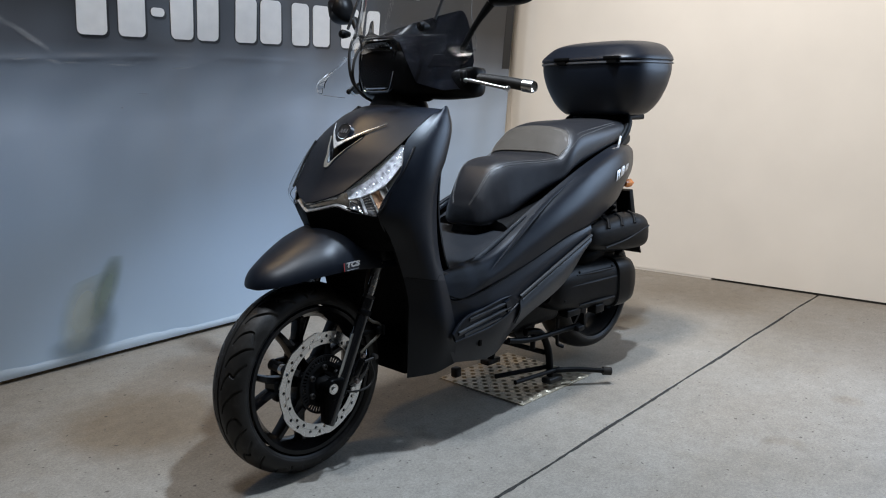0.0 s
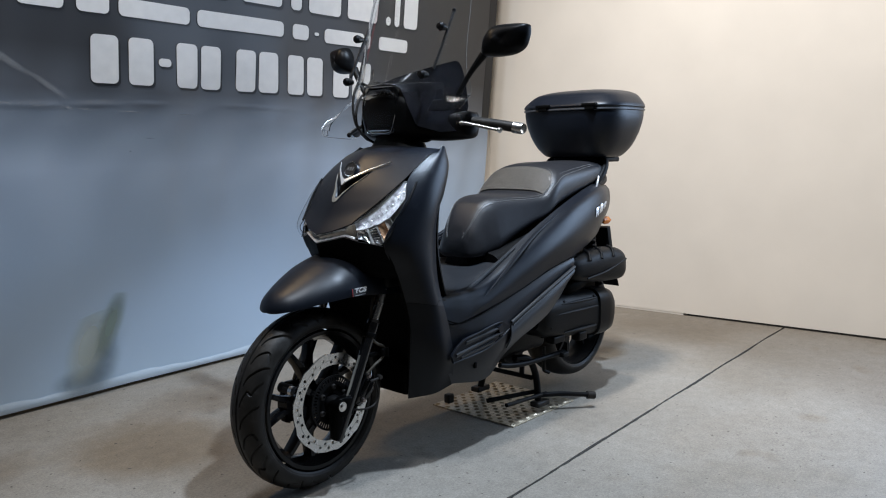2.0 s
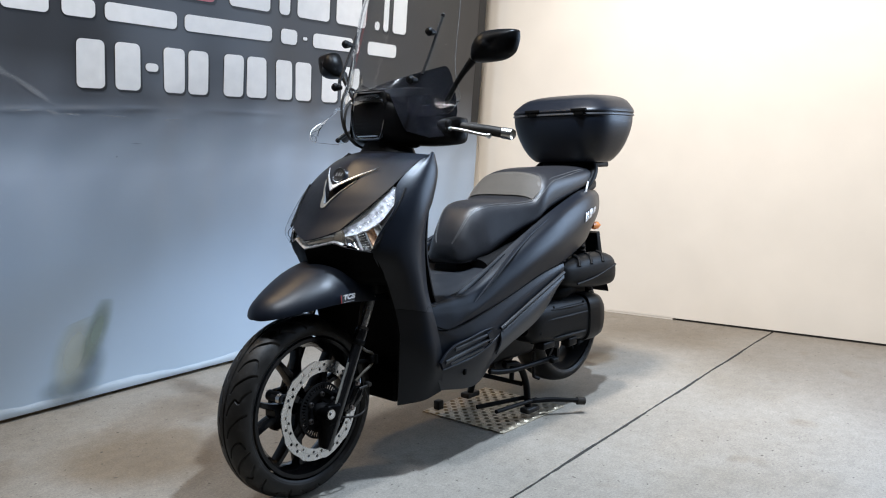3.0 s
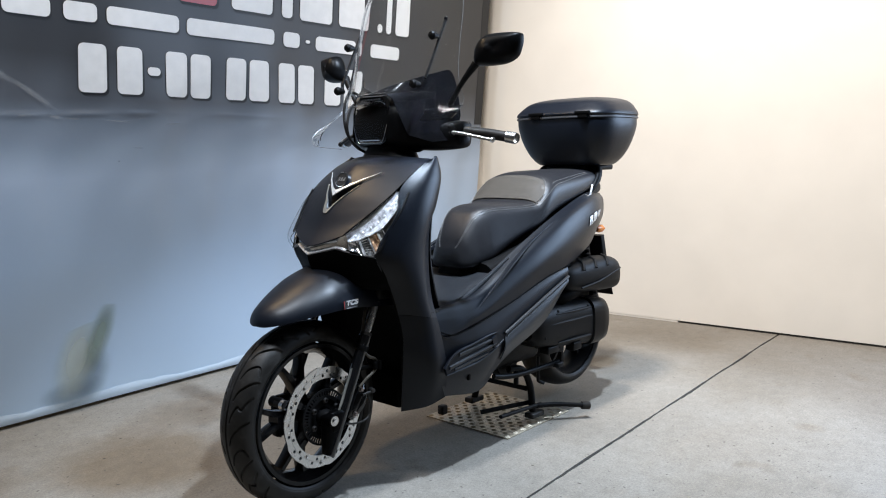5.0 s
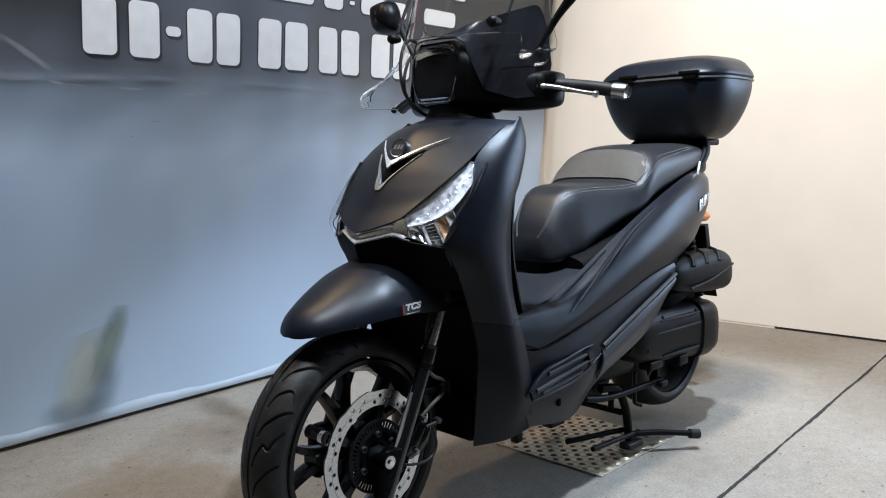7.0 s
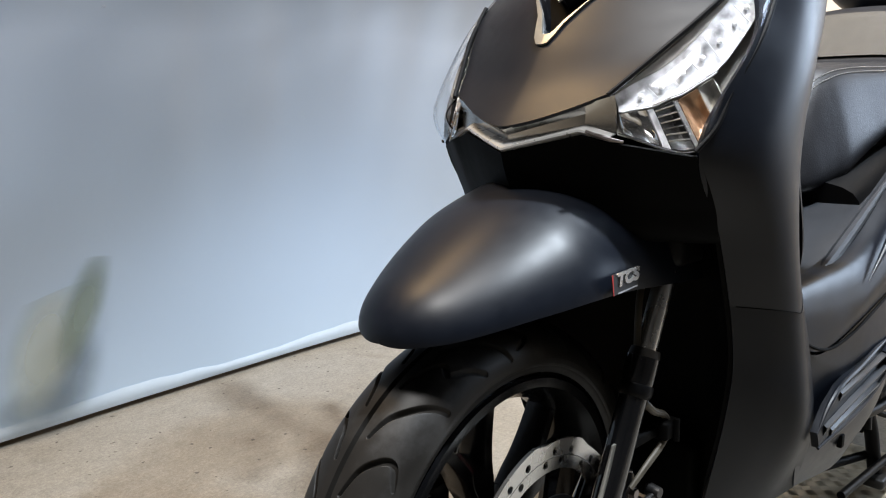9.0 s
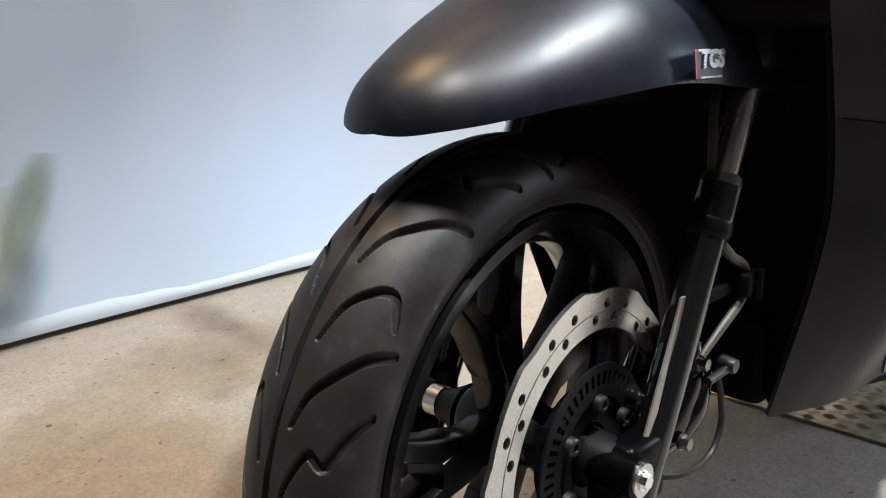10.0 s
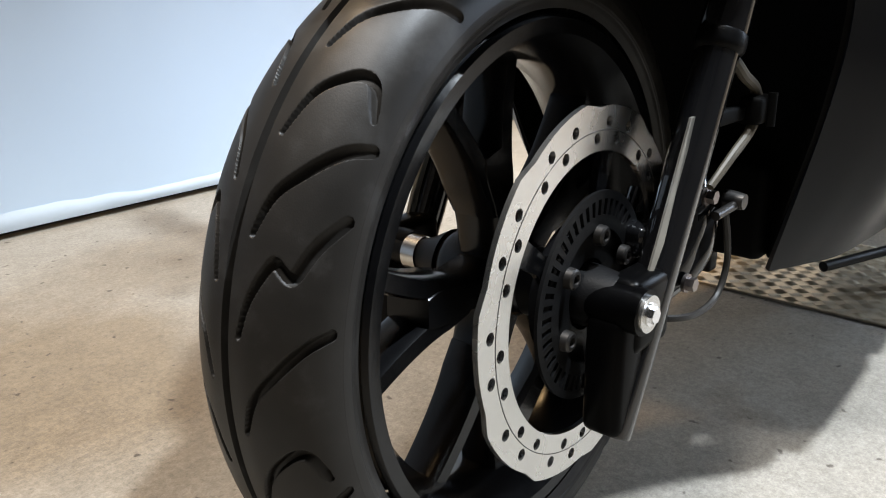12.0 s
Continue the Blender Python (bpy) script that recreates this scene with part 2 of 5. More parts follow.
def outline(points, depth, m=None, bm=None):
    """A flat shape of 2D points pulled out by depth along its z."""
    out = bm or bmesh.new()
    f = out.faces.new([out.verts.new((x, y, 0)) for x, y in points])
    made = bmesh.ops.extrude_face_region(out, geom=[f])["geom"]
    top = [g for g in made if isinstance(g, bmesh.types.BMVert)]
    bmesh.ops.translate(out, verts=top, vec=(0, 0, depth))
    if m is not None:
        bmesh.ops.transform(out, matrix=m, verts=list({*f.verts, *top}))
    return out


def rounded(w, h, r, n=5, cx=0.0, cy=0.0):
    """The outline of a rectangle with round corners."""
    pts = []
    for sx, sy, a0 in ((1, 1, 0), (-1, 1, 90), (-1, -1, 180), (1, -1, 270)):
        for k in range(n):
            a = radians(a0 + 90 * k / (n - 1))
            pts.append((cx + sx * (w / 2 - r) + r * math.cos(a), cy + sy * (h / 2 - r) + r * math.sin(a)))
    return pts


# ---- the room ----
X0, X1, Y0, Y1, H = -4.2, 3.12, -4.6, 1.56, 4.4


def structure(name, bm, mat, label, smooth=0):
    return tagged(part(name, bm, mat, None, label, smooth), category=name.split("_")[0], kind="structure")


def slab(near, far, seed):
    """A floor slab whose edge along the joint is chipped and slightly wavy."""
    rows = []
    xs = np.linspace(X0, X1, 420)
    edge = [near + 0.006 * noise.noise((x * 3.1, seed, 0)) + 0.003 * noise.noise((x * 23.0, seed, 1)) + 0.0025 * max(0.0, noise.noise((x * 60.0, seed, 2))) for x in xs]
    for z, t in ((-0.1, 0.0), (0.0, 0.0), (0.0, 1.0)):
        rows.append([(x, e + (far - e) * t, z) for x, e in zip(xs, edge)])
    return grid(rows)


structure("floor_north_slab", slab(-0.5255, Y1 + 0.2, 1.0), FLOOR, "worn beige grey concrete floor slab with brown patches")
structure("floor_south_slab", slab(-0.5372, Y0, 7.0), FLOOR, "worn beige concrete floor slab beside a saw-cut joint")
structure("floor_joint", box(X0, X1, -0.543, -0.519, -0.1, -0.006), JOINT, "dark sealed joint between two concrete slabs")
structure("wall_east", box(X1 + 0.003, X1 + 0.15, 0.07, Y1, -0.005, 0.016), WALL, "thin pale strip under the wall panel")
# Unseen window opening, added out of view round the sheen lamp.
WY0, WY1, WZ0, WZ1 = -2.8, -1.2, 0.85, 2.35
for y0, y1, z0, z1 in ((WY1, Y1 + 0.2, 0.012, H), (Y0, WY0, 0.012, H), (WY0, WY1, 0.012, WZ0), (WY0, WY1, WZ1, H)):
    structure("wall_east", box(X1, X1 + 0.15, y0, y1, z0, z1), WALL, "plain off-white painted wall panel above concrete floor")
structure("wall_north", box(X0, X1, Y1, Y1 + 0.15, 0, H), WALL, "beige painted wall behind the printed banner")
# Dark strip added so the gap under the banner looks shaded.
structure("baseboard", box(X0, 2.90, Y1 - 0.030, Y1 - 0.002, 0.001, 0.060), JOINT, "dark strip added for the shade in the gap under the banner")
# Unseen walls, made dark so little light bounces onto the scooter.
structure("wall_west", box(X0 - 0.15, X0, Y0, Y1 + 0.2, 0, H), DARKWALL, "unseen dark wall added to close the room and limit bounce")
structure("wall_south", box(X0 - 0.15, X1 + 0.15, Y0 - 0.15, Y0, 0, H), DARKWALL, "unseen dark wall added to close the room and limit bounce")
window = structure("window_1", box(X1 + 0.02, X1 + 0.15, WY0, WY1, WZ0, WZ0 + 0.03), DARKGREY, "unseen window added in the off-white wall for the sheen lamp")
for y in (WY0, (WY0 + WY1) / 2 - 0.02, WY1 - 0.04):
    part("window_frame", box(X1 + 0.07, X1 + 0.13, y, y + 0.04, WZ0 + 0.03, WZ1), DARKGREY, window, "", 0)
# Unseen ceiling, also dark to hold reflections in the black paint down.
structure("ceiling", box(X0 - 0.15, X1 + 0.15, Y0 - 0.15, Y1 + 0.2, H, H + 0.1), CEIL, "unseen dark ceiling added above the lamps to limit bounce")


# ---- the scooter ----
GLASS = material("clear_lens", (1, 1, 1), 0.03, 0, 0, glass=1.0, ior=1.2)
SCREEN = material("clear_acrylic", (0.95, 0.965, 0.97), 0.02, 0, 0, glass=1.0, ior=1.25)
SMOKE = material("smoked_acrylic", (0.006, 0.006, 0.007), 0.2, 0, 0.05, 20, spec=0.3)
AMBER = material("amber_lens", (0.75, 0.22, 0.04), 0.25, 0, 0.1, 60)
RED = material("red_print", (0.35, 0.02, 0.02), 0.3, 0, 0.1, 60)
LEDDOT = material("white_light_dot", (0.85, 0.85, 0.86), 0.2, 0.0, 0.02, 90)
LEDGREY = material("grey_light_rib", (0.42, 0.42, 0.43), 0.5, 0.0, 0.05, 90)
AMBERBULB = material("amber_bulb_reflector", (0.42, 0.25, 0.15), 0.2, 0.7, 0.3, 60)
LEDWHITE = material("frosted_white_lens", (0.31, 0.31, 0.32), 0.38, 0.0, 0.55, 70)
COWL = material("semi_gloss_black_plastic", (0.0032, 0.0032, 0.0035), 0.38, 0, 0.1, 40, 0.03, 500, spec=0.11)
EDGE = material("acrylic_edge_highlight", (0.14, 0.145, 0.15), 0.15, 0, 0.05, 60)
NOSE = material("deep_black_plastic", (0.0018, 0.0018, 0.0018), 0.6, 0, 0.1, 60, spec=0.05)
LUG = material("gloss_black_casting", (0.0012, 0.0012, 0.0013), 0.3, 0, 0.1, 60, spec=0.05)
DARKMETAL = material("dark_metal", (0.045, 0.042, 0.040), 0.4, 0.8, 0.1, 60)
DULL = material("dull_metal", (0.22, 0.19, 0.18), 0.35, 1, 0.1, 60)
SILVER = material("silver_trim", (0.62, 0.62, 0.62), 0.28, 0.9, 0.05, 60)
TRIM = material("satin_silver_trim", (0.72, 0.72, 0.71), 0.28, 0.55, 0.04, 60)
NOSETRIM = material("satin_chrome", (0.50, 0.49, 0.47), 0.2, 1.0, 0.05, 60)
LAMPIN = material("grey_lamp_interior", (0.17, 0.158, 0.14), 0.4, 0.25, 0.2, 60)
# Pale metal for painted highlights on black edges.
PALEGLINT = material("silver_glint", (0.36, 0.34, 0.30), 0.35, 0.6, 0.1, 60)
THREAD = material("grey_thread", (0.17, 0.17, 0.17), 0.8, 0, 0.1, 200)
RIMPAINT = material("gloss_black_alloy", (0.0040, 0.0040, 0.0044), 0.2, 0.0, 0.15, 40, 0.04, 300, spec=0.24)
# Hose colour is lowered to include the shade behind the fork.
HOSE = material("shade_darkened_hose", (0.055, 0.047, 0.034), 0.45, 0, 0.25, 40)
PLATE = material("worn_aluminium_tread", (0.42, 0.355, 0.26), 0.34, 0.35, 0.30, 20, 0.2, 260)
SEATPAD = material("embossed_seat_vinyl", (0.054, 0.049, 0.042), 0.5, 0, 0.12, 60, 0.7, 1100)

STEER = 3.5
scooter = tagged(new("motor_scooter"), "satin black motor scooter with windscreen and top box, on its stand", "scooter")
scooter.matrix_world = pose(0, 0.03, 0.016, 0, 0, -3.5)


def joined(bms):
    out = bmesh.new()
    for b in bms:
        me = bpy.data.meshes.new("piece")
        b.to_mesh(me)
        b.free()
        out.from_mesh(me)
        bpy.data.meshes.remove(me)
    return out


def rod(a, b, r, sides=12, bm=None):
    return tube([a, b], r, 2, sides, bm)


def both(name, rows, mat, parent, thick=0.005, label=""):
    """A panel on each side of the scooter."""
    part(name, grid(rows, thick=thick), mat, parent, label)
    part(name, grid(flip(rows), thick=thick), mat, parent, label)


# -- wheels --
TYRE_ARC = ((0.0, 0.0, 0.280), (0.020, 0.0198, 0.2785), (0.040, 0.0385, 0.272), (0.056, 0.0520, 0.2635), (0.070, 0.0605, 0.2525), (0.083, 0.0640, 0.240), (0.096, 0.0630, 0.2300), (0.106, 0.0575, 0.2200))
GROOVES = (((0, 0.015), (5, 0.024), (8.6, 0.039), (12.5, 0.058), (14.4, 0.074)),
           ((0, 0.014), (6, 0.025), (9.3, 0.041), (10.2, 0.051), (9.6, 0.0575), (7.6, 0.062), (5.2, 0.0665)),
           ((0, 0.015), (5, 0.024), (8.6, 0.039), (12.5, 0.058), (14.4, 0.074)),
           ((0, 0.013), (4, 0.018), (6.8, 0.024), (9.6, 0.032), (10.1, 0.0355), (9.3, 0.040), (8.5, 0.0455), (8.9, 0.049), (11, 0.054), (13.4, 0.060), (17.0, 0.073)))


def tyre(name, parent, scale=1.0, width=1.0, turns=1760, fine=True, phase=0.0):
    """A road tyre; fine: with its curved tread grooves cut in, closest meshed over its front half."""
    arc = np.array(spline(TYRE_ARC, 400))
    def side(n):
        return [arc[int(round(k * 399 / (n - 1)))] for k in range(n)]
    near, far = (side(150), side(150)) if fine else (side(60), side(60))
    across = [(-a, -y, r) for a, y, r in near[:0:-1]] + [tuple(q) for q in far]
    paths = []
    for k, g in enumerate(GROOVES):
        pts = np.array([(radians(q[0]) * 0.27, q[1]) for q in spline(g, 240)])
        along = np.linspace(0, 1, 240)
        half = np.interp(along, (0, 0.15, 0.5, 0.9, 1), (0.0017, 0.0025, 0.0036, 0.0042, 0.0040) if k != 1 else (0.0017, 0.0026, 0.0040, 0.0034, 0.0020))
        paths.append((pts, half))
    step, period = 2 * math.pi / 28, 2 * math.pi / 7
    amin = np.array([q[0] for q in across])
    aa = np.abs(amin)
    rng = random.Random(4)
    marks = [(0.62 + 0.050 * k + 0.010 * rng.random(), 0.010 + 0.018 * rng.random()) for k in range(13) if k % 5 != 3]
    bends = list(np.linspace(radians(-80), radians(105), int(turns * 0.80), endpoint=False)) + list(np.linspace(radians(105), radians(280), turns - int(turns * 0.80), endpoint=False)) if fine else list(np.linspace(0, 2 * math.pi, turns, endpoint=False))
    rows = []
    for th in bends:
        depth = np.zeros(len(across))
        if fine:
            for side_of, off in ((-1, 0.0), (1, 0.5 * step)):
                a = side_of * amin
                inside_by = np.full(len(across), -1.0)
                for k, (p, half) in enumerate(paths):
                    d = (th + phase - off - k * step + math.pi / 7) % period - math.pi / 7
                    for shift in (0, -period, period):
                        u = (d + shift) * 0.27
                        if -0.02 < u < 0.11:
                            e = np.hypot(p[None, :, 0] - u, p[None, :, 1] - a[:, None])
                            inside_by = np.maximum(inside_by, (half - e).max(1))
                wall = np.clip((inside_by + 0.0005) / 0.0018, 0, 1)
                depth = np.maximum(depth, np.where(a > 0.008, wall * wall * (3 - 2 * wall), 0) * 0.0062)
            depth = np.maximum(depth, np.clip((0.0034 - np.abs(amin)) / 0.0010, 0, 1) * 0.0070)
            for at, wide in marks:
                if at < th < at + wide * 2:
                    depth = depth - 0.0005 * ((amin < -0.0885) & (amin > -0.0960) & (np.sin(900 * th) > -0.4))
        depth = depth - 0.0014 * np.exp(-((aa - 0.0865) / 0.0016) ** 2) - 0.0012 * np.exp(-((aa - 0.0985) / 0.0014) ** 2) + 0.0010 * np.exp(-((aa - 0.0925) / 0.0016) ** 2)
        c, s = math.cos(th), math.sin(th)
        rows.append([((r * scale - depth[j]) * -c, y * width, (r * scale - depth[j]) * s) for j, (_, y, r) in enumerate(across)])
    rows.append(rows[0])
    bm = grid(rows)
    bmesh.ops.remove_doubles(bm, verts=bm.verts[:], dist=1e-6)
    return part(name, bm, RUBBER, parent, "worn black tyre with curved tread grooves", 50)


def y_spoke(angle):
    """One spoke of the cast wheel: a waisted stem that forks into two curved prongs."""
    turn = Matrix.Rotation(angle, 4, "Y")
    section = ((-1.0, -0.70), (-0.72, -1.0), (0.72, -1.0), (1.0, -0.70), (1.0, 0.70), (0.72, 1.0), (-0.72, 1.0), (-1.0, 0.70))
    bms = []
    for sgn in (-1, 1):
        rows = []
        for k in range(17):
            t = k / 16
            r = 0.066 + 0.132 * t
            q = (r - 0.092) / 0.106
            lean = 0.014 + 0.042 * q ** 1.45 if q > 0 else 0.014 + 0.030 * q
            w, h = 0.0100 + 0.0050 * max(0.0, t - 0.75) * 4 * (t - 0.75) * 4 * 0.5, 0.0218 - 0.003 * t
            rows.append([turn @ Vector((sgn * (lean + dx * w), dy * h - 0.004, r)) for dx, dy in section])
        bms.append(grid(rows, closed=True, caps=True))
    stem = []
    for k in range(12):
        t = k / 11
        r = 0.030 + 0.088 * t
        w = 0.0205 - 0.0065 * math.sin(math.pi * min(1.0, t * 1.15)) + 0.0035 * t - 0.009 * max(0.0, (t - 0.7) / 0.3) ** 1.5
        stem.append([turn @ Vector((dx * w, dy * (0.0235 - 0.002 * t) - 0.004, r)) for dx, dy in section])
    bms.append(grid(stem, closed=True, caps=True))
    return joined(bms)


def cast_rim(parent, wide=1.0, paint=None):
    w = 0.050 * wide
    profile = [(-w - 0.007, 0.2165), (-w - 0.003, 0.2195), (-w + 0.005, 0.2165), (-w + 0.010, 0.207), (-0.02, 0.196), (0.02, 0.196), (w - 0.010, 0.207), (w - 0.005, 0.2165), (w + 0.003, 0.2195), (w + 0.007, 0.2165),
               (w + 0.006, 0.205), (w - 0.004, 0.199), (0.022, 0.184), (-0.022, 0.184), (-w + 0.004, 0.199), (-w - 0.006, 0.205)]
    part("rim", lathe(profile, n=128, closed=True), paint or RIMPAINT, parent, "gloss black cast alloy rim", 40)
    for k in range(5):
        part("spoke", y_spoke(2 * math.pi * k / 5 - radians(88)), paint or RIMPAINT, parent, "", 40)


def drilled_disc(r0, r1, r2, lobes, thick, start):
    """A brake disc: in each lobe two holes in an inner and two in an outer ring, and a stepped edge."""
    bm = bmesh.new()
    n, period = 20, 2 * math.pi / lobes
    for ring, shift in ((0, radians(7.6)), (1, 0.0)):
        at = sorted((start + shift + period * k + d) % (2 * math.pi) for k in range(lobes) for d in (0.0, radians(14.4)))
        for k, am in enumerate(at):
            before, after = at[k - 1] - (2 * math.pi if k == 0 else 0), at[(k + 1) % len(at)] + (2 * math.pi if k == len(at) - 1 else 0)
            a0, a1 = (before + am) / 2, (am + after) / 2
            ra, rb = (r0, r1)[ring], (r1, r2)[ring]

            def rim(a):
                if not ring:
                    return rb
                saw = ((a - start - radians(23.5)) / period) % 1
                return rb - 0.0050 * (1.0 - min(1.0, saw / 0.10)) - 0.0050 * max(0.0, saw - 0.10) / 0.90
            border = []
            for q in range(n):
                s = q / n * 4
                e, f = int(s), s - int(s)
                u, v = ((f, 0), (1, f), (1 - f, 1), (0, 1 - f))[e]
                a = a0 + (a1 - a0) * u
                r = ra + (rim(a) - ra) * v
                border.append((r * math.cos(a), r * math.sin(a)))
            rc, hr = (0.1275, 0.1400)[ring], 0.0049
            hole = []
            for q in range(n):
                s = math.atan2(border[q][1] - rc * math.sin(am), border[q][0] - rc * math.cos(am))
                hole.append((rc * math.cos(am) + hr * math.cos(s), rc * math.sin(am) + hr * math.sin(s)))
            layers = [[[bm.verts.new((x, y, z)) for x, z in loop] for loop in (border, hole)] for y in (-thick / 2, thick / 2)]
            for q in range(n):
                p = (q + 1) % n
                (b0, h0), (b1, h1) = layers
                bm.faces.new((b0[q], b0[p], h0[p], h0[q]))
                bm.faces.new((b1[q], h1[q], h1[p], b1[p]))
                bm.faces.new((h0[q], h0[p], h1[p], h1[q]))
                if (ring == 0 and q < n // 4) or (ring == 1 and n // 2 <= q < 3 * n // 4):
                    bm.faces.new((b0[q], b1[q], b1[p], b0[p]))
    bmesh.ops.remove_doubles(bm, verts=bm.verts[:], dist=1e-5)
    return bm


def slotted_ring(r0, r1, slots, thick):
    bm = bmesh.new()
    for k in range(slots):
        a = 2 * math.pi * k / slots
        for b0, b1, ra, rb in ((0, 0.5, r0, r1), (0.5, 1, r0, r0 + (r1 - r0) * 0.35), (0.5, 1, r1 - (r1 - r0) * 0.22, r1)):
            p = [a + 2 * math.pi / slots * b for b in (b0, b1)]
            v = [[bm.verts.new((r * math.cos(t), y, r * math.sin(t))) for t, r in ((p[0], ra), (p[1], ra), (p[1], rb), (p[0], rb))] for y in (0, thick)]
            bm.faces.new(v[0])
            bm.faces.new(v[1][::-1])
            for q in range(4):
                bm.faces.new((v[0][q], v[0][(q + 1) % 4], v[1][(q + 1) % 4], v[1][q]))
    return bm


def bolt(at, axis, r, h):
    """A hexagon bolt head with a washer."""
    m = Vector(axis).to_track_quat("Z", "Y").to_matrix().to_4x4()
    m.translation = at
    a = outline([(r * math.cos(radians(60 * k)), r * math.sin(radians(60 * k))) for k in range(6)], h, m)
    b = outline([(1.35 * r * math.cos(radians(18 * k)), 1.35 * r * math.sin(radians(18 * k))) for k in range(20)], h * 0.3, m)
    return joined([a, b])


front = part("front_wheel", lathe([(-0.045, 0.0), (-0.045, 0.026), (-0.030, 0.036), (0.030, 0.036), (0.045, 0.026), (0.045, 0.0)], n=48), RIMPAINT, scooter, "black front hub of a cast wheel")
front.matrix_basis = pose(0.003, 0, 0.2675, 0, 0, STEER)
tyre("tyre", front, 1.015, 0.95, phase=radians(30.3))
cast_rim(front)
disc = part("brake_disc", drilled_disc(0.1175, 0.1338, 0.1560, 10, 0.0045, radians(103.4)), STEEL, front, "drilled stainless steel brake disc with a stepped edge", 30)
disc.location = (0, -0.0955, 0)
part("wear_groove", lathe([(-0.0980, 0.1332), (-0.0980, 0.1339), (-0.0930, 0.1339), (-0.0930, 0.1332)], n=96, closed=True), DARKMETAL, front)
part("disc_carrier", lathe([(-0.083, 0.030), (-0.083, 0.058), (-0.076, 0.058), (-0.060, 0.034)], n=48), RIMPAINT, front)
for k in range(5):
    part("carrier_arm", grid([[Matrix.Rotation(2 * math.pi * k / 5 + 0.25, 4, "Y") @ Vector((sx * w, y, r)) for sx, y in ((-1, -0.0925), (1, -0.0925), (1, -0.086), (-1, -0.086))] for r, w in ((0.05, 0.016), (0.08, 0.008), (0.122, 0.011))], closed=True, caps=True), RIMPAINT, front, "", 20)
ring = part("sensor_ring", slotted_ring(0.056, 0.0865, 48, 0.003), PLASTIC, front, "slotted black sensor ring", 0)
ring.location = (0, -0.102, 0)
part("ring_seat", lathe([(-0.096, 0.030), (-0.0985, 0.058), (-0.090, 0.060), (-0.085, 0.030)], n=48), PLASTIC, front)
for k in range(6):
    a = 2 * math.pi * k / 6 + radians(27)
    part("disc_bolt", lathe([(0.0, 0.0088), (-0.006, 0.0082), (-0.0075, 0.0066), (-0.0075, 0.0042), (-0.004, 0.0036), (-0.004, 0.0)], (0.051 * math.cos(a), -0.1015, 0.051 * math.sin(a)), "Y", 16), DARKMETAL, front)
part("hub_cap", lathe([(-0.125, 0.0), (-0.125, 0.022), (-0.10, 0.026), (-0.045, 0.030)], n=32), PLASTIC, front)
part("hub_cap", lathe([(0.125, 0.0), (0.125, 0.0135), (0.080, 0.0145), (0.062, 0.021), (0.045, 0.030)], n=32), PLASTIC, front)
part("axle_spacer", lathe([(0.078, 0.012), (0.078, 0.0170), (0.094, 0.0170), (0.094, 0.012)], n=32, closed=True), STEEL, front, "bright axle spacer")
part("valve_stem", rod((0.0, 0.0, -0.184), (0.004, -0.02, -0.155), 0.0035), RUBBER, front)

rear = part("rear_wheel", lathe([(-0.06, 0.0), (-0.06, 0.03), (-0.03, 0.05), (0.03, 0.05), (0.06, 0.03), (0.06, 0.0)], n=40), RIMPAINT, scooter, "black rear hub of a cast wheel")
rear.matrix_basis = pose(1.445, 0, 0.285)
tyre("tyre", rear, 0.955, 1.18, 240, False)
cast_rim(rear, 1.1, PLASTIC)
rear.scale = (0.97, 1, 0.97)

# -- front fork --
UP = Vector((0.4225, 0, 0.9064))
for side in (-1, 1):
    y = side * 0.131
    low = Vector((0.001, y, 0.160))
    top = low + UP * 0.372
    leg = part("fork_leg", tube([tuple(low), tuple(low + UP * 0.012), tuple(low + UP * 0.20), tuple(low + UP * 0.320), tuple(low + UP * 0.340), tuple(top)], [0.013, 0.0160, 0.0175, 0.0180, 0.0205, 0.0205], 60, 24), GLOSS, scooter, "gloss black fork slider")
    part("fork_tube", rod(tuple(top), tuple(top + UP * 0.112), 0.0132, 20), STEEL, leg, "chrome fork tube")
    part("dust_seal", tube([tuple(top - UP * 0.004), tuple(top + UP * 0.010)], [0.0205, 0.018], 3, 20), RUBBER, leg)
    part("slider_collar", tube([tuple(low + UP * 0.322), tuple(low + UP * 0.327), tuple(low + UP * 0.336), tuple(low + UP * 0.341)], [0.0185, 0.0212, 0.0212, 0.0195], 10, 24), COWL, leg)
    # Pale strip that paints in the bright reflection along the gloss slider.
    glint = [low + UP * k + Vector((-0.026, side * 0.004, 0.0)) for k in (0.12, 0.165, 0.205, 0.27)]
    part("slider_glint", grid([[p + Vector((-0.003 * w, side * 0.002 * w, 0)), p + Vector((0.003 * w, side * 0.005 * w, 0)), p + Vector((0.012, 0, 0))] for p, w in zip(glint, (0.35, 1.0, 0.7, 0.15))], thick=0.003), PALEGLINT, leg, "pale strip painting a highlight along the slider")
    part("axle_lug", joined([rod((0.003, side * 0.095, 0.2675), (0.003, side * 0.152, 0.2675), 0.0185, 24), box(-0.016, 0.024, side * 0.108, side * 0.143, 0.158, 0.262, 0.008), box(0.0, 0.060, side * 0.112, side * 0.146, 0.225, 0.290, 0.010)]), LUG, leg)
    part("axle_washer", rod((0.003, side * 0.152, 0.2675), (0.003, side * 0.1555, 0.2675), 0.0150, 28), STEEL, leg)
    part("axle_bolt", bolt((0.003, side * 0.1555, 0.2675), (0, side, 0), 0.0068, 0.005), CHROME, leg)
